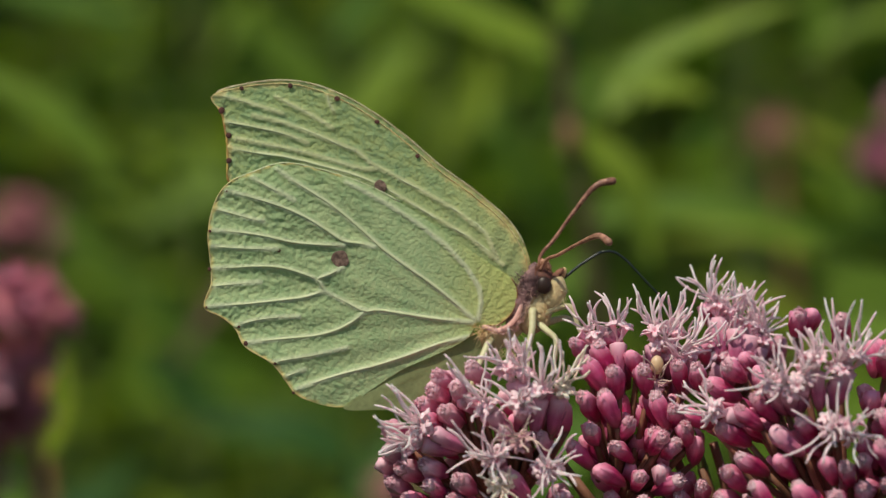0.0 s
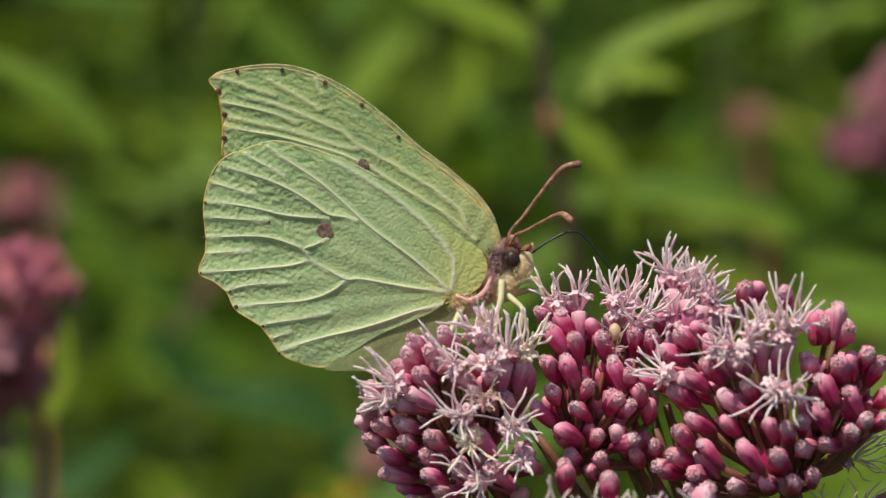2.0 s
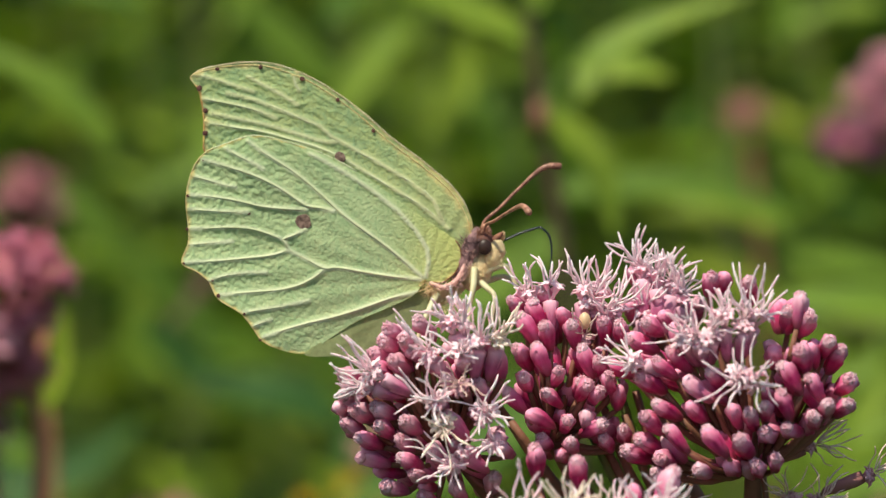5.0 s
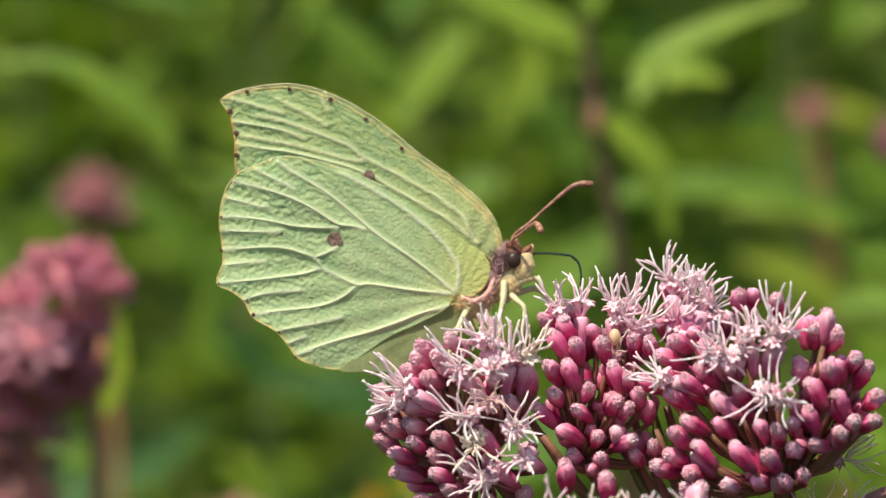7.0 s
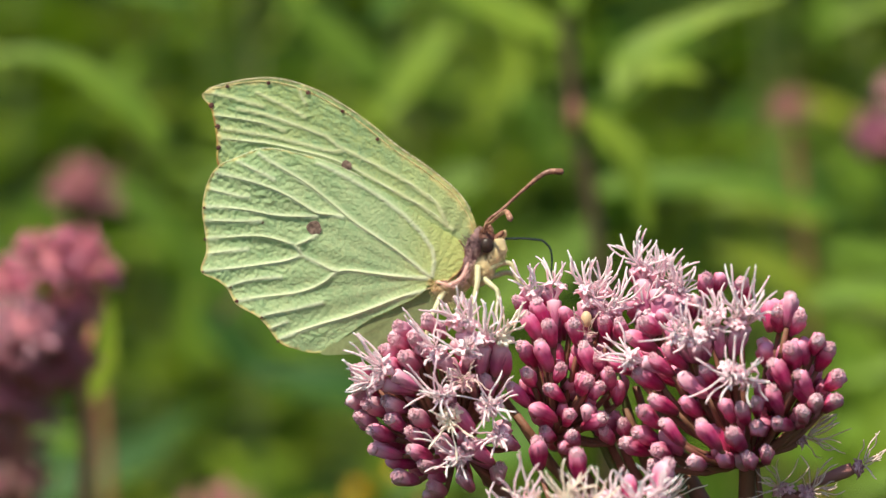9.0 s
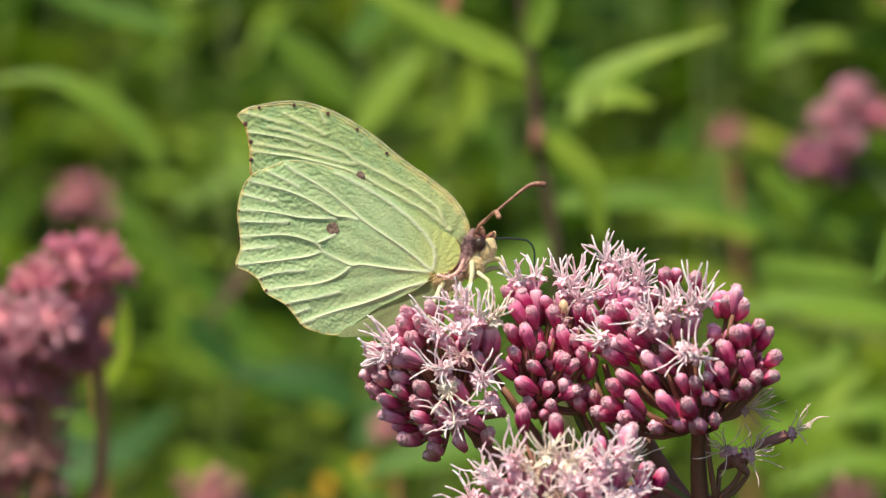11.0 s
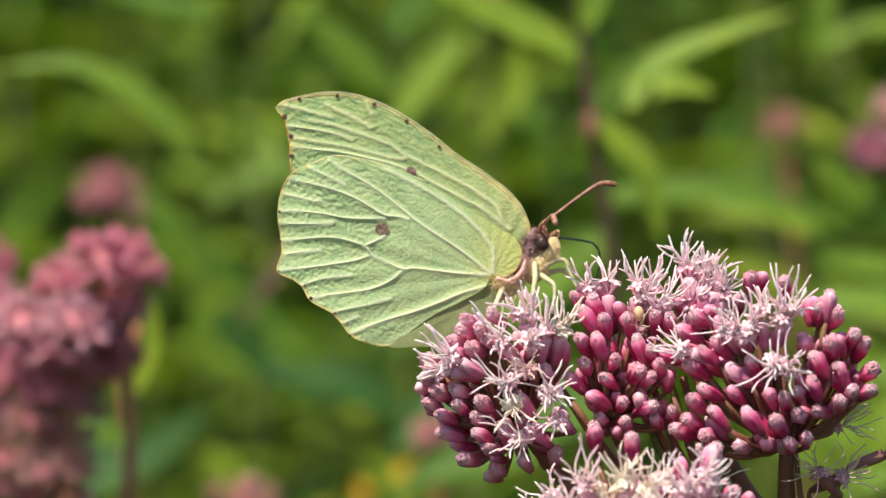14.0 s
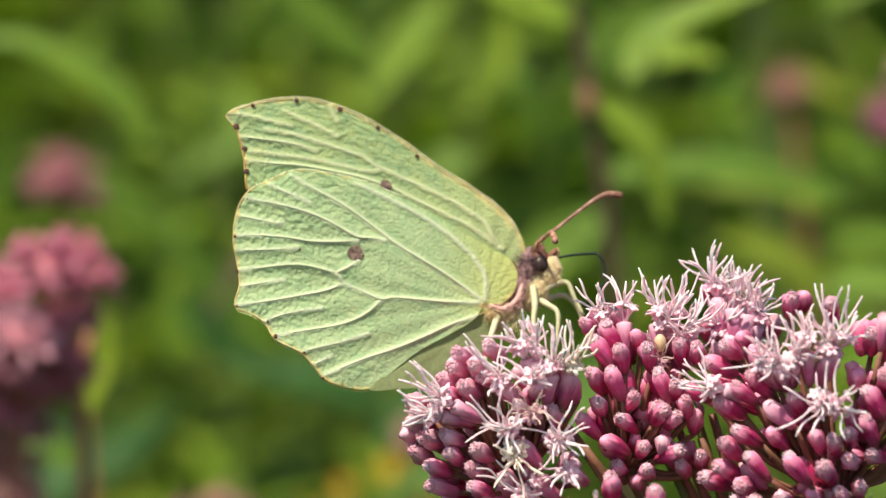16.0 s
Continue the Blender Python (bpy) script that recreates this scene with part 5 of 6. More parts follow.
HEADS_WITHERED = [
    (38.8, -19.8, 0.9, -0.2, 0.35, "dry", [(43.5, -18.8), (41.7, -17.4), (41.0, -17.8), (42.9, -21.4), (40.3, -21.8)]),
    (44.8, -22.7, 1, -0.1, 0.4, "dry", [(44.8, -20.0), (45.6, -21.1), (45.9, -22.2), (45.8, -23.4)]),
    (36.1, -24.9, -0.5, -0.5, 0.5, "dry", [(31.9, -25.8), (33.7, -23.3), (35.2, -28.1), (37.9, -21.8), (38.9, -22.6)]),
    (39.3, -25.3, 0.5, -0.5, 0.3, "dry", [(40.0, -29.5), (41.8, -24.7), (43.4, -27.2), (38.1, -23.6)]),
    (29.2, -34.5, 0, -0.6, 0.5, "dry", [(27.7, -33.7), (30.6, -33.3)]),
    (24.8, -26.4, 0.4, 0.3, 0.6, "cream", [(26.2, -24.5), (25.1, -28.2)]),
]
HEADS_LOW_UNDER = [
    (6.0, -33.1, -0.9, -0.5, 0.1, "pink", []), (13.4, -33.0, 0, -1, 0, "cream", []), (19.1, -33.3, 0.1, -1, 0, "pink", []),
    (7.8, -35.2, -0.7, -0.7, -0.2, "pink", []), (11.7, -35.9, -0.2, -1, -0.2, "pink", []), (16.0, -35.2, 0, -1, -0.2, "pink", []),
    (20.2, -36.1, 0.2, -1, -0.2, "cream", []), (24.5, -34.7, 0.6, -0.8, -0.1, "pink", []), (9.6, -38.8, -0.5, -0.8, -0.4, "pink", []),
    (13.9, -39.3, 0, -1, -0.4, "pink", []), (18.8, -39.0, 0.1, -1, -0.4, "pink", []), (23.1, -37.9, 0.5, -0.8, -0.3, "pink", []),
]
INNER_STALKS = [(18.2, -2.0, -16.0), (19.6, -2.0, -13.7), (20.5, -2.0, -17.1), (21.6, -2.0, -14.8), (17.0, -2.0, -18.8), (9.0, -2.0, -17.7), (7.6, -2.0, -15.9), (25.0, -2.0, -20.6), (18.7, -2.0, -20.6)]
NODES = {"left": (2.7, -3.0, -19.8), "middle": (13.0, -3.0, -19.3), "right": (32.9, -6.0, -22.0), "back": (23.7, 4.0, -12.9), "low": (18.2, -12.0, -38.4), "withered": (35.3, -5.0, -31.5)}


def flower_head():
    under(plant, stalk_mesh([(FORK.x, FORK.y, -1000), (FORK.x + 8, FORK.y + 4, -500), (FORK.x + 2, FORK.y, -120), tuple(FORK)], 2.6, 1.5, M_STEM, 30), "stem")
    for end in NODES.values():
        a, b = FORK - Vector((0, 0, 4)), Vector(end)
        mid = a.lerp(b, 0.55) + Vector(((b.x - a.x) * 0.15, 0.5, -abs(b.x - a.x) * 0.10))
        under(plant, stalk_mesh([tuple(a), tuple(mid), tuple(b)], 1.25, 0.8, M_STEM, 12), "branch")
    for k, end in enumerate(INNER_STALKS):
        a, b = FORK - Vector((0, 0, 2)), Vector(end)
        mid = a.lerp(b, 0.5) + Vector(((b.x - a.x) * 0.2, 1.5, -1.5))
        under(plant, stalk_mesh([tuple(a), tuple(mid), tuple(b)], 0.7, 0.4, M_STALK_GREEN if k % 3 == 1 else M_STEM, 10), "branch")
    # Mostly pale buds here: sunlight on this side, put into their colour.
    bud_cluster(NODES["left"], 13.0, 0.6, BUDS_LEFT, BUDS_LEFT_INNER, pale=0.8)
    bud_cluster(NODES["middle"], 11.0, 0.55, BUDS_MIDDLE)
    bud_cluster(NODES["right"], 15.5, 0.5, BUDS_RIGHT, BUDS_RIGHT_OUTER)
    bud_cluster(NODES["back"], 9.0, 0.3, BUDS_BACK)
    bud_cluster(NODES["low"], 13.5, 0.6, BUDS_LOW, deep=False)
    open_heads(NODES["left"], 13.0, 0.6, HEADS_LEFT + HEADS_LEFT_SIDE, 8)
    open_heads(NODES["middle"], 12.0, 0.4, HEADS_MIDDLE, proud=-1.5, size=3.6)
    open_heads(NODES["back"], 10.0, 0.3, HEADS_BACK, 11, size=4.6)
    open_heads(NODES["right"], 15.5, 0.5, HEADS_RIGHT)
    open_heads(NODES["low"], 13.5, 0.6, HEADS_LOW + HEADS_LOW_FRONT, 10, 1.8, 4.2)
    crowd = []
    for k in range(18):
        x, z = 6.5 + 19.0 * (k * 0.618 % 1), -24.0 - 7.5 * ((k + 0.5) / 18) - 0.035 * (6.5 + 19.0 * (k * 0.618 % 1) - 16.5) ** 2
        crowd.append((x, z, (x - 16.5) * 0.06, -0.6, 0.75 + (z + 26) * 0.08, "cream" if k % 5 == 2 else "pink", []))
    open_heads(NODES["low"], 13.5, 0.6, crowd, 8, -0.6, 4.2)
    open_heads(NODES["low"], 13.5, 0.6, HEADS_LOW_UNDER, 10, size=4.2)
    open_heads(NODES["withered"], 10.0, 0.2, HEADS_WITHERED, 11, size=4.4)
    seed = mesh_of("pale_seed", *blob(0.6 * MM, 0.6 * MM, 0.85 * MM, 0.05, 900), M_SEED)
    return part("seed", seed, plant, place(Matrix.Translation(Vector((16.3, -6.0, -7.6)) * MM)), "small pale cream swollen floret")


seed = flower_head()


# ---- the butterfly ----
fly = thing("butterfly", "pale green-yellow butterfly with closed leaf-shaped wings feeding on the flower", "butterfly")
BUTTERFLY_PATH = [
    (0.0, 0.00047, -0.00200, 0.99616, 0.22, 1.55, 2.56),
    (0.5, 0.00065, -0.00100, 0.99615, 0.28, 2.28, 2.52),
    (1.0, 0.00061, -0.00115, 0.99613, 0.32, 2.02, 2.56),
    (1.5, 0.00065, -0.00109, 0.99620, 0.27, 2.34, 2.46),
    (2.0, 0.00055, -0.00154, 0.99610, 0.29, 2.19, 2.53),
    (2.5, 0.00039, -0.00096, 0.99616, 0.24, 2.16, 2.40),
    (3.0, 0.00050, -0.00017, 0.99605, 0.28, 1.71, 2.48),
    (3.5, 0.00052, -0.00029, 0.99609, 0.26, 1.87, 2.48),
    (4.0, 0.00049, -0.00028, 0.99611, 0.20, 1.76, 2.42),
    (6.5, 0.00027, -0.00055, 0.99663, -0.72, 0.86, 1.98),
    (7.0, 0.00017, 0.00000, 0.99658, -0.33, 0.36, 1.63),
    (7.5, 0.00008, 0.00012, 0.99664, 0.17, 0.43, 1.64),
    (8.0, -0.00004, 0.00098, 0.99659, 1.75, 0.10, 0.65),
    (10.3, -0.00000, 0.00015, 0.99629, 0.03, -0.83, 2.08),
    (10.5, -0.00000, 0.00033, 0.99634, 1.08, -0.73, 1.32),
    (11.0, 0.00013, 0.00016, 0.99637, -1.19, -0.91, 2.46),
    (11.5, 0.00013, 0.00025, 0.99639, -0.55, -1.07, 2.07),
    (12.0, 0.00010, 0.00064, 0.99639, -1.60, -1.09, 1.73),
    (12.5, -0.00001, 0.00099, 0.99637, -1.02, -1.37, 0.95),
    (13.0, 0.00007, 0.00089, 0.99647, -1.64, -1.39, 2.09),
    (13.5, -0.00011, 0.00086, 0.99630, 1.72, -1.66, -0.17),
    (14.0, -0.00015, 0.00084, 0.99639, -3.43, -1.80, 5.10),
    (14.5, -0.00039, 0.00156, 0.99637, -6.29, -1.97, 9.98),
    (15.0, -0.00044, 0.00072, 0.99631, -6.28, -2.08, 8.32),
    (15.5, -0.00025, 0.00205, 0.99627, -5.25, -2.16, 7.68),
    (16.0, -0.00045, 0.00149, 0.99601, -7.63, -2.32, 9.04),
]


RIDGE = 0.15


def wing_y(x, z, seed, crinkle=1.0, rough=0.12):
    """Gentle bulge and crinkled relief of a wing, in mm."""
    p = Vector((x, z, seed * 7.0))
    r = math.hypot(x, z)
    a = math.atan2(z, x)
    big = 0.35 * noise.noise(p * 0.11)
    far = min(1.0, max(0.14, (r - 6) / 15)) * rough
    pleat = 0.07 * math.sin(a * 26 + 0.6 * noise.noise(p * 0.2)) * min(1, r / 14)
    fine = (0.10 * noise.noise(Vector((x * 1.9 + z * 0.7, z * 1.9 - x * 0.5, seed))) + 0.075 * noise.noise(p * 2.8)) * far
    return big + (pleat + fine) * crinkle


def vein_relief(xs, zs, veins, width=0.34):
    """How far the membrane swells towards its veins, 0 to 1, for arrays of places."""
    out = np.zeros(len(xs))
    for line in veins:
        q = spline([(x, z, 0) for x, z in line], 9)
        for a, b in zip(q, q[1:]):
            dx, dz = b.x - a.x, b.y - a.y
            l2 = dx * dx + dz * dz + 1e-9
            t = np.clip(((xs - a.x) * dx + (zs - a.y) * dz) / l2, 0, 1)
            d2 = (xs - a.x - t * dx) ** 2 + (zs - a.y - t * dz) ** 2
            out = np.maximum(out, np.exp(-d2 / width ** 2))
    return out


def wing_mesh(name, outline, base, y0, seed, mat, n=430, rings=165, crinkle=1.0, veins=()):
    rim = spline([(x, z, 0) for x, z in outline + outline[:1]], n + 1)[:n]
    bx, bz = base
    verts = [Vector((bx, y0 + wing_y(bx, bz, seed), bz)) * MM]
    for j in range(1, rings + 1):
        s = (j / rings) ** 0.9
        for p in rim:
            x, z = bx + (p.x - bx) * s, bz + (p.y - bz) * s
            verts.append(Vector((x, 0, z)) * MM)
    xs, zs = np.array([v.x for v in verts]) / MM, np.array([v.z for v in verts]) / MM
    lift = vein_relief(xs, zs, veins) if veins else xs * 0
    for v, x, z, h in zip(verts, xs, zs, lift):
        v.y = (y0 + wing_y(x, z, seed, crinkle, 1.0 - 0.88 * h) - RIDGE * h) * MM
    faces = [(0, 1 + (k + 1) % n, 1 + k) for k in range(n)]
    for j in range(rings - 1):
        a, b = 1 + j * n, 1 + (j + 1) * n
        for k in range(n):
            k2 = (k + 1) % n
            faces.append((a + k, a + k2, b + k2, b + k))
    me = mesh_of(name, verts, faces, mat)
    span = np.array([math.hypot(p.x - bx, p.y - bz) for p in rim])
    inset = np.array([1 - (j / rings) ** 0.9 for j in range(1, rings + 1)])
    rim_gap = np.concatenate(([9.0], np.outer(inset, span * 0.8).ravel()))
    if name == "hindwing":
        rim_gap[(xs > -12.0) & (zs > 1.0)] = 9.0        # no coloured border where the forewing lies against it
        rim_gap[(xs > -11.0) & (zs < -0.4)] = 9.0       # nor along the crease of the inner fold
    me.attributes.new("rim", "FLOAT", "POINT").data.foreach_set("value", rim_gap.astype(np.float32))
    me.attributes.new("vein", "FLOAT", "POINT").data.foreach_set("value", np.asarray(lift, dtype=np.float32))
    return me


def ridge(points, y0, seed, r0, r1, lift=RIDGE - 0.07):
    """A raised line on the wing's near face."""
    pts = [Vector((p.x, y0 + wing_y(p.x, p.y, seed) - lift, p.y)) * MM for p in spline([(x, z, 0) for x, z in points], 18)]
    return tube(pts, [(r0 + (r1 - r0) * i / 17) * max(0.3, min(1.0, 0.3 + 0.25 * i, 0.3 + 0.25 * (17 - i))) * MM for i in range(18)], 6)


HIND_EDGE = [(0.00, 0.00), (1.74, -0.12), (3.01, 0.81), (3.64, 2.43), (3.30, 3.88), (0.87, 5.61), (-2.60, 7.93), (-6.07, 10.24), (-9.55, 12.15), (-14.17, 13.65), (-17.65, 14.17), (-20.25, 13.31), (-22.16, 12.44), (-23.14, 11.40), (-23.84, 9.66), (-24.13, 7.35), (-23.89, 5.32), (-23.78, 3.30)] \
    + [(-24.36, 1.16), (-22.85, 0.35), (-21.58, -0.69), (-20.77, -2.20), (-18.22, -3.82), (-16.95, -5.38), (-16.20, -6.36), (-14.46, -7.23), (-11.74, -7.58), (-9.26, -5.96), (-6.65, -4.22), (-3.76, -2.89), (-0.87, -1.33)]
FORE_EDGE = [(3.64, 2.14), (4.34, 3.12), (4.60, 4.80), (4.16, 6.50), (2.71, 8.82), (-0.31, 11.43), (-3.79, 13.92), (-7.84, 17.22), (-12.48, 20.01), (-16.83, 21.28), (-21.76, 20.82), (-24.02, 19.95)] \
    + [(-23.14, 18.63), (-22.85, 17.47), (-22.56, 15.74), (-22.51, 14.00), (-22.33, 12.38), (-18.80, 11.11), (-11.86, 8.22), (-3.76, 3.59), (0.29, 0.98)]
FOLD_EDGE = [(-0.29, -0.58), (-2.60, -2.20), (-4.92, -3.24), (-7.23, -4.28), (-9.26, -5.79), (-11.86, -7.69), (-8.39, -7.81), (-4.63, -7.69), (-2.02, -6.25), (0.00, -3.93), (0.58, -1.91)]
HIND_VEINS = [
    [(-0.19, 0.36), (-1.76, 1.69), (-3.78, 3.31), (-6.09, 4.88), (-8.41, 6.50), (-9.57, 7.54), (-11.88, 9.50), (-13.62, 10.78), (-15.35, 11.82), (-17.09, 12.86), (-18.07, 13.61)],
    [(-0.31, 0.13), (-3.78, 0.42), (-6.67, 0.83), (-8.99, 1.12), (-10.03, 1.00), (-11.88, 1.87), (-13.73, 2.74)],
    [(-13.73, 2.74), (-15.35, 2.21), (-17.67, 1.87), (-20.56, 1.52), (-24.03, 1.23)],
    [(-13.73, 2.74), (-14.08, 3.49), (-14.31, 3.78), (-13.15, 4.30), (-12.11, 4.88)],
    [(-14.31, 3.78), (-15.35, 4.18), (-16.80, 4.64), (-18.24, 4.88), (-19.98, 4.88), (-21.72, 4.76), (-23.80, 4.64)],
    [(-10.03, 1.00), (-11.01, 0.13), (-12.46, -0.68), (-14.19, -1.20), (-16.51, -1.49), (-18.82, -1.72), (-20.56, -1.95)],
    [(-9.28, 6.79), (-10.72, 7.07), (-12.05, 7.25), (-13.62, 8.23), (-15.35, 9.27), (-17.67, 10.26), (-19.98, 10.95), (-22.58, 11.59)],
    [(-12.05, 6.84), (-14.19, 6.90), (-16.51, 7.07), (-18.82, 7.54), (-21.14, 7.88), (-23.97, 8.06)],
    [(-0.60, -1.14), (-3.20, -1.78), (-6.09, -2.88), (-8.99, -3.86), (-11.88, -4.61), (-14.19, -5.36), (-16.05, -6.06)],
    [(0.15, 0.42), (0.38, 1.75), (0.33, 2.91), (-0.43, 4.30), (-1.93, 6.15), (-3.90, 7.83), (-6.10, 9.39), (-8.41, 10.78), (-10.72, 11.99), (-11.88, 12.51)],
]
HIND_SHORT = [
    [(-17.96, 6.44), (-19.40, 6.44), (-21.72, 6.50), (-23.97, 6.61)],
    [(-19.23, 8.93), (-19.98, 9.04), (-21.72, 9.50), (-23.80, 10.02)],
    [(-19.40, 3.49), (-21.72, 3.26), (-23.86, 3.02)],
    [(-15.93, 0.42), (-17.67, 0.36), (-19.98, 0.02), (-21.60, -0.50)],
    [(-11.59, -2.30), (-14.19, -2.93), (-16.51, -3.34), (-18.30, -3.69)],
    [(-15.35, -4.32), (-16.22, -4.61), (-17.20, -5.02)],
    [(-16.51, 10.84), (-17.67, 11.47), (-18.82, 11.99), (-20.27, 12.80)],
]
FORE_VEINS = [
    [(-22.57, 15.48), (-21.18, 15.25), (-19.44, 14.96), (-17.70, 14.79), (-15.38, 14.32), (-13.64, 13.86), (-11.90, 13.46), (-10.16, 12.88), (-8.42, 12.12), (-6.10, 10.79), (-3.79, 9.46), (-1.47, 8.18), (0.56, 6.96), (2.30, 5.34)],
    [(-22.80, 17.80), (-21.76, 17.63), (-20.02, 17.34), (-17.81, 16.88), (-16.54, 16.47), (-15.38, 16.01)],
    [(-20.31, 18.38), (-18.86, 18.09), (-16.54, 17.51), (-14.22, 16.64), (-11.90, 15.66), (-10.74, 15.25), (-10.05, 14.61), (-9.12, 13.86), (-6.10, 12.47), (-3.79, 11.20), (-1.47, 9.86), (0.39, 8.59), (1.20, 7.31), (1.78, 5.92)],
    [(-21.76, 16.30), (-18.86, 15.77), (-16.54, 15.37), (-14.22, 14.79), (-11.90, 14.15), (-10.45, 13.75), (-9.23, 13.80)],
    [(-23.61, 20.18), (-22.34, 19.95), (-20.60, 19.48), (-18.86, 18.96), (-17.70, 18.61)],
    [(-18.28, 20.12), (-16.54, 19.25), (-14.80, 18.38), (-13.18, 17.40)],
    [(-13.70, 20.53), (-13.47, 19.60), (-13.06, 18.79)],
]
fore_near = part("forewing", wing_mesh("forewing", FORE_EDGE, (-0.29, 3.01), 0.55, 2, M_WING_FORE, veins=FORE_VEINS), fly, None, "pale green forewing with raised veins and a small brown spot")
hind_near = part("hindwing", wing_mesh("hindwing", HIND_EDGE, (-4.92, 2.43), 0.0, 1, M_WING, veins=HIND_VEINS + HIND_SHORT), fly, None, "pale green hindwing with whitish veins and a brown spot")
far_shift = Matrix.Translation((0.34 * MM, 1.3 * MM, 0.40 * MM))
fore_far = part("forewing", fore_near.data, fly, far_shift)
part("hindwing", hind_near.data, fly, Matrix.Translation((0.3 * MM, 2.6 * MM, -0.1 * MM)))
part("inner_margin", wing_mesh("inner_margin", FOLD_EDGE, (-4.34, -5.09), 0.5, 5, M_FOLD_SHADED, 60, 20, 0.6), fly, Matrix.Translation((0, 0.1 * MM, 0)) @ Matrix.Rotation(radians(-4), 4, "X"), "inner fold of the hindwing in shaded grey-green")
for k, pts in enumerate(HIND_VEINS):
    thick = 0.5 if k == len(HIND_VEINS) - 1 else 1.0
    part("vein", mesh_of("vein", *ridge(pts, 0.0, 1, 0.16 * thick, 0.11 * thick), M_VEIN), hind_near)
for pts in HIND_SHORT:
    part("vein", mesh_of("vein", *ridge(pts, 0.0, 1, 0.07, 0.13), M_VEIN), hind_near)
for k, pts in enumerate(FORE_VEINS):
    part("vein", mesh_of("vein", *ridge(pts, 0.55, 2, 0.15 if k < 2 else 0.09, 0.08), M_VEIN), fore_near)


def rim_line(outline, lo, hi, y0, seed, r):
    rim = spline([(x, z, 0) for x, z in outline + outline[:1]], 150)
    k = rim[int(lo * 149):int(hi * 149) + 1]
    pts = [Vector((p.x, y0 + wing_y(p.x, p.y, seed) - 0.02, p.y)) * MM for p in k]
    return tube(pts, [r * MM * (1 + 0.45 * noise.noise(Vector((i * 0.5, seed, 0)))) for i in range(len(pts))], 6)


part("margin", mesh_of("margin", *rim_line(HIND_EDGE, 0.38, 0.80, 0.0, 1, 0.06), M_WING_PALE), hind_near, None, "yellow-brown wing margin")
part("margin", mesh_of("margin", *rim_line(HIND_EDGE, 0.24, 0.40, 0.06, 1, 0.07), M_VEIN), hind_near, None, "pale raised leading edge")
part("margin", mesh_of("margin", *rim_line(HIND_EDGE, 0.02, 0.14, 0.0, 1, 0.055), M_ROOT_EDGE), hind_near, None, "dark brown edge at the wing root")
part("margin", mesh_of("margin", *rim_line(FORE_EDGE, 0.02, 0.575, 0.55, 2, 0.055), M_WING_PALE), fore_near, None, "pale yellow leading edge")
part("margin", mesh_of("margin", *rim_line(FORE_EDGE, 0.56, 0.78, 0.55, 2, 0.10), M_WING_EDGE), fore_near, None, "orange-brown wing margin")


def wing_spot(parent, x, z, y0, seed, r, mat):
    """A flat, ragged patch of dark scales on the wing."""
    v, f = blob(r * MM, 0.035 * MM, r * MM * 0.92, 0.3, 1300, 26, 10, seed + x)
    part("spot", mesh_of("spot", v, f, mat), parent, Matrix.Translation(Vector((x, y0 + wing_y(x, z, seed) - (0.12 if r > 0.4 else 0.07), z)) * MM) @ Matrix.Rotation(x, 4, "Y"))


part("margin", mesh_of("margin", *rim_line(FORE_EDGE, 0.15, 0.60, 0.55, 2, 0.06), M_WING_TAN), fore_far, None, "tan leading edge")
wing_spot(hind_near, -12.27, 5.61, 0.0, 1, 0.8, M_SPOT)
wing_spot(fore_near, -8.79, 12.25, 0.30, 2, 0.56, M_SPOT)
wing_spot(hind_near, -17.82, 6.36, 0.0, 1, 0.2, M_DOT)
for x, z in [(-21.35, 20.80), (-17.00, 21.15), (-12.77, 20.05), (-9.18, 18.02), (-5.47, 15.00), (-23.08, 18.80), (-22.45, 16.55), (-22.39, 14.29)]:
    wing_spot(fore_near, x, z, 0.50, 2, 0.25 + 0.12 * noise.noise(Vector((x, z, 1))), M_DOT)
for x, z in [(-22.51, 11.57), (-23.95, 7.98), (-23.95, 4.57), (-24.18, 1.16), (-20.65, -2.02), (-16.32, -6.36), (-21.29, -0.52), (-17.99, -3.76)]:
    wing_spot(hind_near, x, z, -0.05, 1, 0.16 + 0.1 * noise.noise(Vector((x, z, 1))), M_DOT)


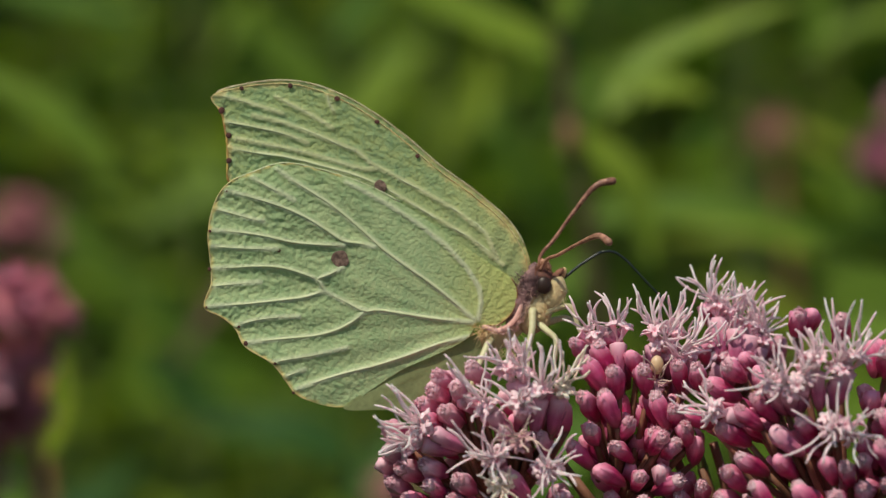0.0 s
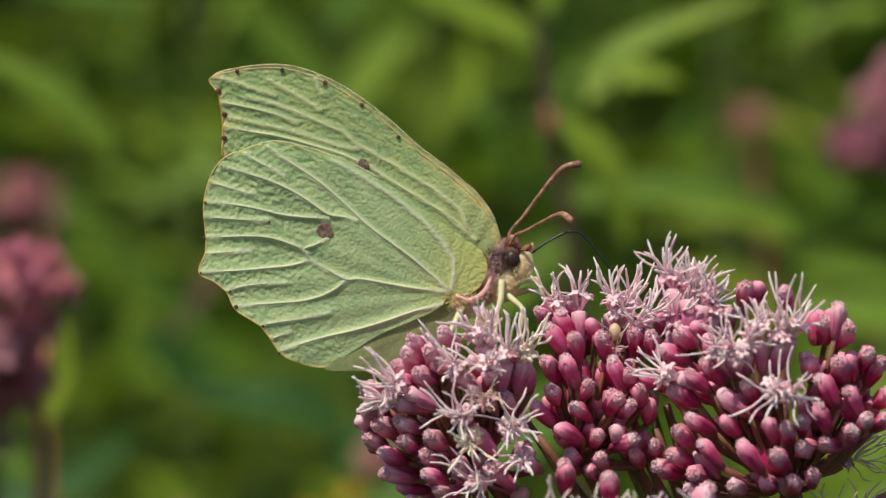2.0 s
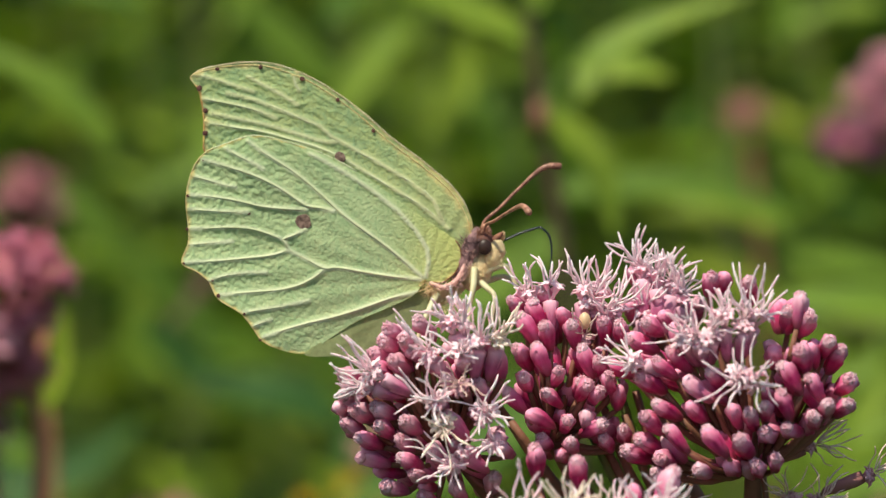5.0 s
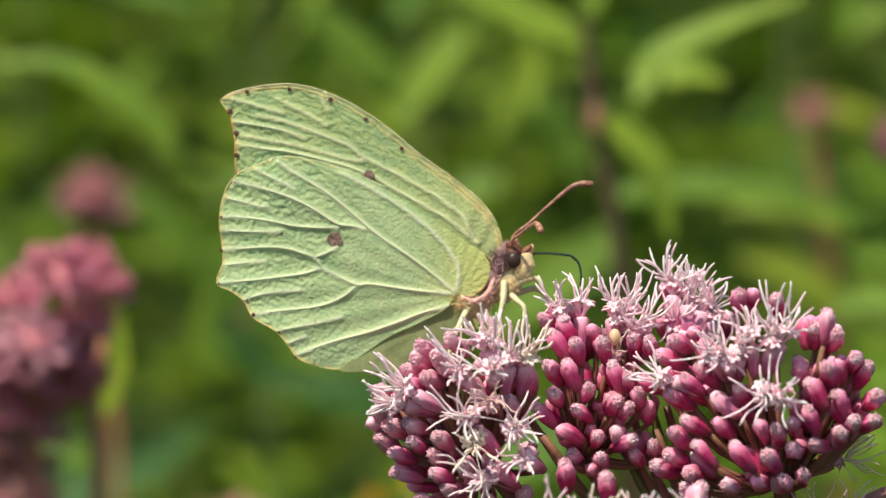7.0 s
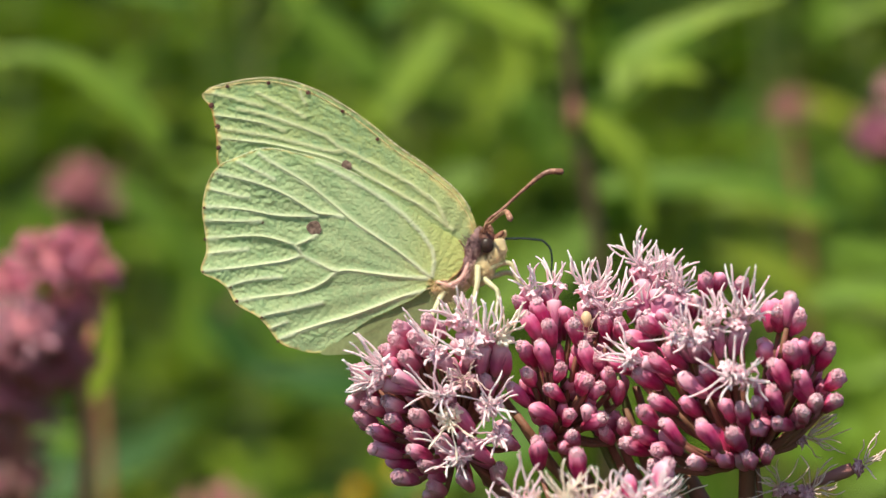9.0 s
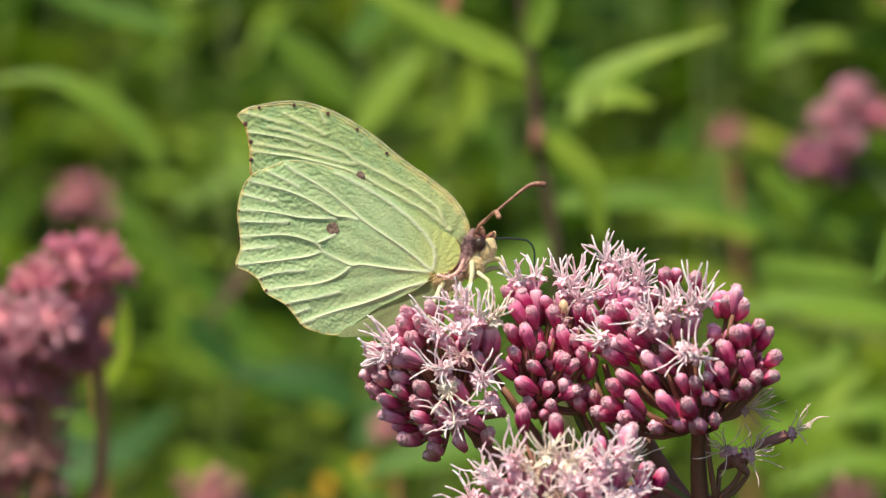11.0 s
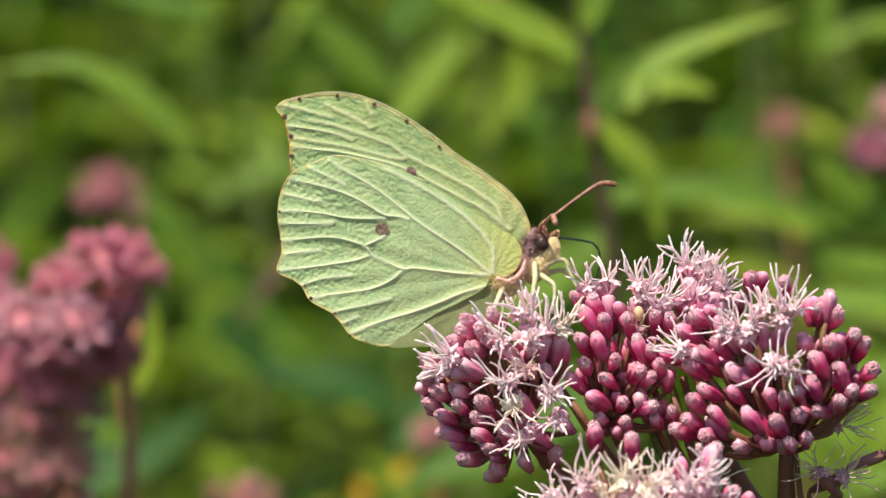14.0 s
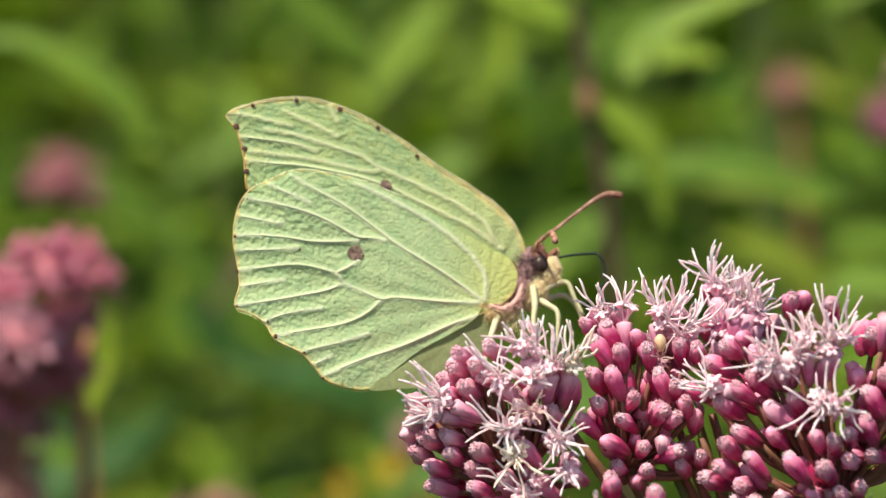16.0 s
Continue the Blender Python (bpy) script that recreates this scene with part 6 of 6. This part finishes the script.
def body():
    def lump(name, x, z, y, rx, ry, rz, tilt, mat, rough=0.12, label=""):
        v, f = blob(rx * MM, ry * MM, rz * MM, rough, 900, 24, 16, len(name))
        return part(name, mesh_of(name, v, f, mat), fly, Matrix.Translation(Vector((x, y, z)) * MM) @ Matrix.Rotation(radians(tilt), 4, "Y"), label)
    lump("thorax", 4.22, 2.55, 1.3, 1.0, 1.7, 3.2, 22, M_FUR, 0.12, "dark furry thorax")
    lump("thorax_underside", 5.55, 1.05, 1.2, 1.35, 1.35, 2.1, 30, M_FUR_PALE, 0.15)
    lump("abdomen", 0.58, -2.20, 2.3, 1.0, 1.0, 4.4, 62, M_FUR_PALE, 0.1)
    head = lump("head", 5.96, 4.17, 0.8, 1.0, 1.1, 1.25, 10, M_HEAD, 0.15, "small brown furry head")
    part("eye", mesh_of("eye", *blob(0.72 * MM, 0.48 * MM, 0.82 * MM), M_EYE), fly, Matrix.Translation(Vector((6.0, 3.56, -0.28)).xzy * MM), "large dark compound eye")
    lump("palp", 7.1, 2.95, 0.3, 0.95, 0.62, 1.65, 22, M_FUR_PALE, 0.2, "cream-yellow palp")
    lump("palp", 7.29, 3.12, 1.5, 0.7, 0.5, 1.5, 18, M_FUR_PALE, 0.2)
    lump("palp_tip", 7.87, 4.75, 0.7, 0.28, 0.28, 0.5, 5, M_FUR_RUST, 0.2, "orange palp tip")
    lump("head_tuft", 7.17, 4.45, 0.4, 0.35, 0.4, 0.95, 48, M_HEAD, 0.2)
    lump("head_tuft", 6.25, 5.21, 0.9, 0.45, 0.5, 0.8, -25, M_ANT, 0.2)
    band = spline([(x, z, 0) for x, z in [(0.56, -0.21), (1.95, -0.62), (3.26, 0.12), (3.92, 1.50), (4.15, 3.03)]], 16)
    part("collar", mesh_of("collar", *tube([Vector((p.x, -0.1, p.y)) * MM for p in band], [0.21 * MM * (0.5 + 0.5 * math.sin(math.pi * min(1, 0.15 + i / 17))) * 1.3 for i in range(16)], 10), M_FUR_PINK), fly, None, "pinkish scaly band at the wing base")
    r = random.Random(3)

    def hairs(name, mat, count, x0, z0, spread, ang0, ang1, lo, hi, y0=-0.1, rad=0.03):
        pieces = []
        for _ in range(count):
            a = radians(r.uniform(ang0, ang1))
            p = Vector((x0 + r.uniform(-1, 1) * spread, y0 + r.uniform(-0.3, 0.5), z0 + r.uniform(-1, 1) * spread))
            l = r.uniform(lo, hi)
            d = Vector((math.cos(a), r.uniform(-0.5, 0.2), math.sin(a)))
            q = [p * MM, (p + d * l * 0.5) * MM, (p + d * l + Vector((0, 0, -0.15 * l))) * MM]
            pieces.append(tube(q, [rad * MM, rad * 0.8 * MM, rad * 0.3 * MM], 4))
        part(name, mesh_of(name, *join(pieces), mat), fly)
    for bx, bz in [(1.74, -0.46), (2.60, -0.58), (3.36, -0.17), (3.93, 0.69), (4.34, 1.74), (4.57, 2.89)]:
        hairs("hair_tuft", M_FUR_PINK, 60, bx, bz, 0.42, 0, 360, 0.2, 0.5, -0.15, 0.03)
    hairs("hair_tuft", M_FUR_RUST, 90, 0.75, -0.58, 0.5, 150, 330, 0.5, 1.3)
    hairs("hair_tuft", M_FUR_PALE, 110, 2.60, -1.33, 1.5, 190, 330, 0.7, 1.8, 0.3)
    hairs("hair_tuft", M_FUR, 160, 4.57, 3.30, 0.9, 30, 150, 0.5, 1.2, -0.2)
    hairs("hair_tuft", M_FUR_PALE, 170, 6.94, 2.6, 0.9, -110, 40, 0.35, 0.8, -0.1, 0.035)
    hairs("hair_tuft", M_FUR_PALE, 120, 5.4, 1.1, 0.9, -140, -20, 0.4, 0.9, -0.1, 0.035)
    hairs("hair_tuft", M_HEAD, 70, 5.79, 4.92, 0.5, 30, 150, 0.4, 0.9, 0.2)


body()


def leg(points, y_rows, r):
    pts = spline([(x, y, z) for (x, z), y in zip(points, y_rows)], 16)
    pts = [p * MM for p in pts]
    n = len(pts)
    return part("leg", mesh_of("leg", *tube(pts, [r * MM * (1.35 - 0.65 * i / (n - 1)) for i in range(n)], 8), M_LEG), fly, None, "thin cream-green leg")


leg([(5.03, 1.39), (4.92, -0.46), (4.57, -2.20), (4.45, -4.51)], (-0.2, -1.2, -1.6, -2.2), 0.28)
leg([(5.50, 0.12), (6.36, -0.58), (7.06, -1.33), (6.77, -4.51)], (0.2, -0.8, -1.3, -1.2), 0.27)
leg([(5.50, 0.58), (7.23, 1.50), (8.50, 1.62), (9.08, 0.12), (9.84, -1.74)], (0.5, 0.2, 0.0, -0.2, -0.4), 0.25)
leg([(1.33, -1.33), (0.64, -2.66), (-0.17, -4.51), (-0.98, -7.41)], (0.2, -0.8, -1.5, -2.0), 0.27)
leg([(6.36, 0.12), (8.39, 0.58), (9.66, -0.46), (10.41, -2.49)], (1.6, 2.0, 2.2, 2.4), 0.24)

ANTENNA = [(0, 0), (0.45, 1.3), (1.8, 2.35), (4.3, 4.6), (6.8, 6.45), (8.55, 6.5)]


def antenna_mesh():
    pts = [Vector((p.x, 0, p.y)) * MM for p in spline([(x, z, 0) for x, z in ANTENNA], 30)]
    return mesh_of("antenna", *tube(pts, [(0.17 + (0.17 * max(0, (i - 17) / 10) if i > 17 else 0) - (0.14 if i == 29 else 0)) * MM for i in range(30)], 8), M_ANT)


antenna_far = part("antenna", antenna_mesh(), fly, None, "reddish-brown clubbed antenna")
antenna_near = part("antenna", antenna_far.data, fly, None, "reddish-brown clubbed antenna")
FAR_ROOT = Vector((5.67, 4.86, 0)).xzy * MM + Vector((0, 1.1 * MM, 0))
NEAR_ROOT = Vector((5.73, 4.86, 0)).xzy * MM + Vector((0, 0.1 * MM, 0))
PROB_ROOT = Vector((7.93, 4.22, 0)).xzy * MM + Vector((0, 0.8 * MM, 0))
PROB_ELBOW = Vector((4.0, 0, -0.2)) * MM
upper = [Vector((p.x, 0, p.y)) * MM for p in spline([(0, 0, 0), (2.0, 0.02, 0), (4.0, -0.2, 0)], 12)]
lower = [Vector((p.x, 0, p.y)) * MM for p in spline([(0, 0, 0), (0.75, -0.75, 0), (1.0, -2.0, 0), (0.8, -4.2, 0), (0.6, -6.4, 0), (0.5, -8.6, 0)], 16)]
prob_upper = part("proboscis", mesh_of("proboscis", *tube(upper, 0.13 * MM, 8), M_PROB), fly, None, "thin dark curved proboscis")
prob_lower = part("proboscis", mesh_of("proboscis", *tube(lower, [(0.13 - 0.004 * i) * MM for i in range(16)], 8), M_PROB), fly)
# seconds, far antenna lift, near antenna lift and turn, upper and lower proboscis swing
GESTURES = [
    (0.0, -13, 24, -60, -39, -50), (1.0, -12, 24, -60, -38, -49), (2.0, -13, 24, -61, -36, -45), (3.0, -12, 25, -62, -40, -30),
    (3.5, -12, 26, -63, -43, -18), (4.0, -10, 26, -64, -24, -6), (6.5, 0, 28, -74, -27, -5), (7.0, 0, 29, -75, 0, 0), (7.5, 0, 29, -75, -26, -5), (8.0, 0, 29, -75, 0, 0),
    (10.5, 2, 29, -78, 0, 0), (12.0, 3, 29, -79, 0, 2), (12.5, 3, 29, -79, 2, 4), (13.0, 4, 30, -80, 4, 6), (13.5, 5, 32, -83, 5, 8), (14.0, 7, 36, -87, 6, 7),
    (14.5, 9, 39, -90, 9, 6), (15.0, 8, 39, -90, -20, -2), (15.5, 7, 39, -91, -12, 4), (16.0, 8, 39, -91, -6, 11),
]


def motions():
    walk(fly, [(t, pose(*p)) for t, *p in BUTTERFLY_PATH])
    walk(antenna_far, [(t, pose(*FAR_ROOT, 0, a, 0)) for t, a, b, c, d, e in GESTURES])
    walk(antenna_near, [(t, pose(*NEAR_ROOT, 0, b, c)) for t, a, b, c, d, e in GESTURES])
    walk(prob_upper, [(t, pose(*PROB_ROOT, 0, d, 0)) for t, a, b, c, d, e in GESTURES])
    walk(prob_lower, [(t, pose(*(PROB_ROOT + Euler((0, radians(d), 0)).to_matrix() @ PROB_ELBOW), 0, e, 0)) for t, a, b, c, d, e in GESTURES])


cam.data.dof.focus_object = seed
motions()
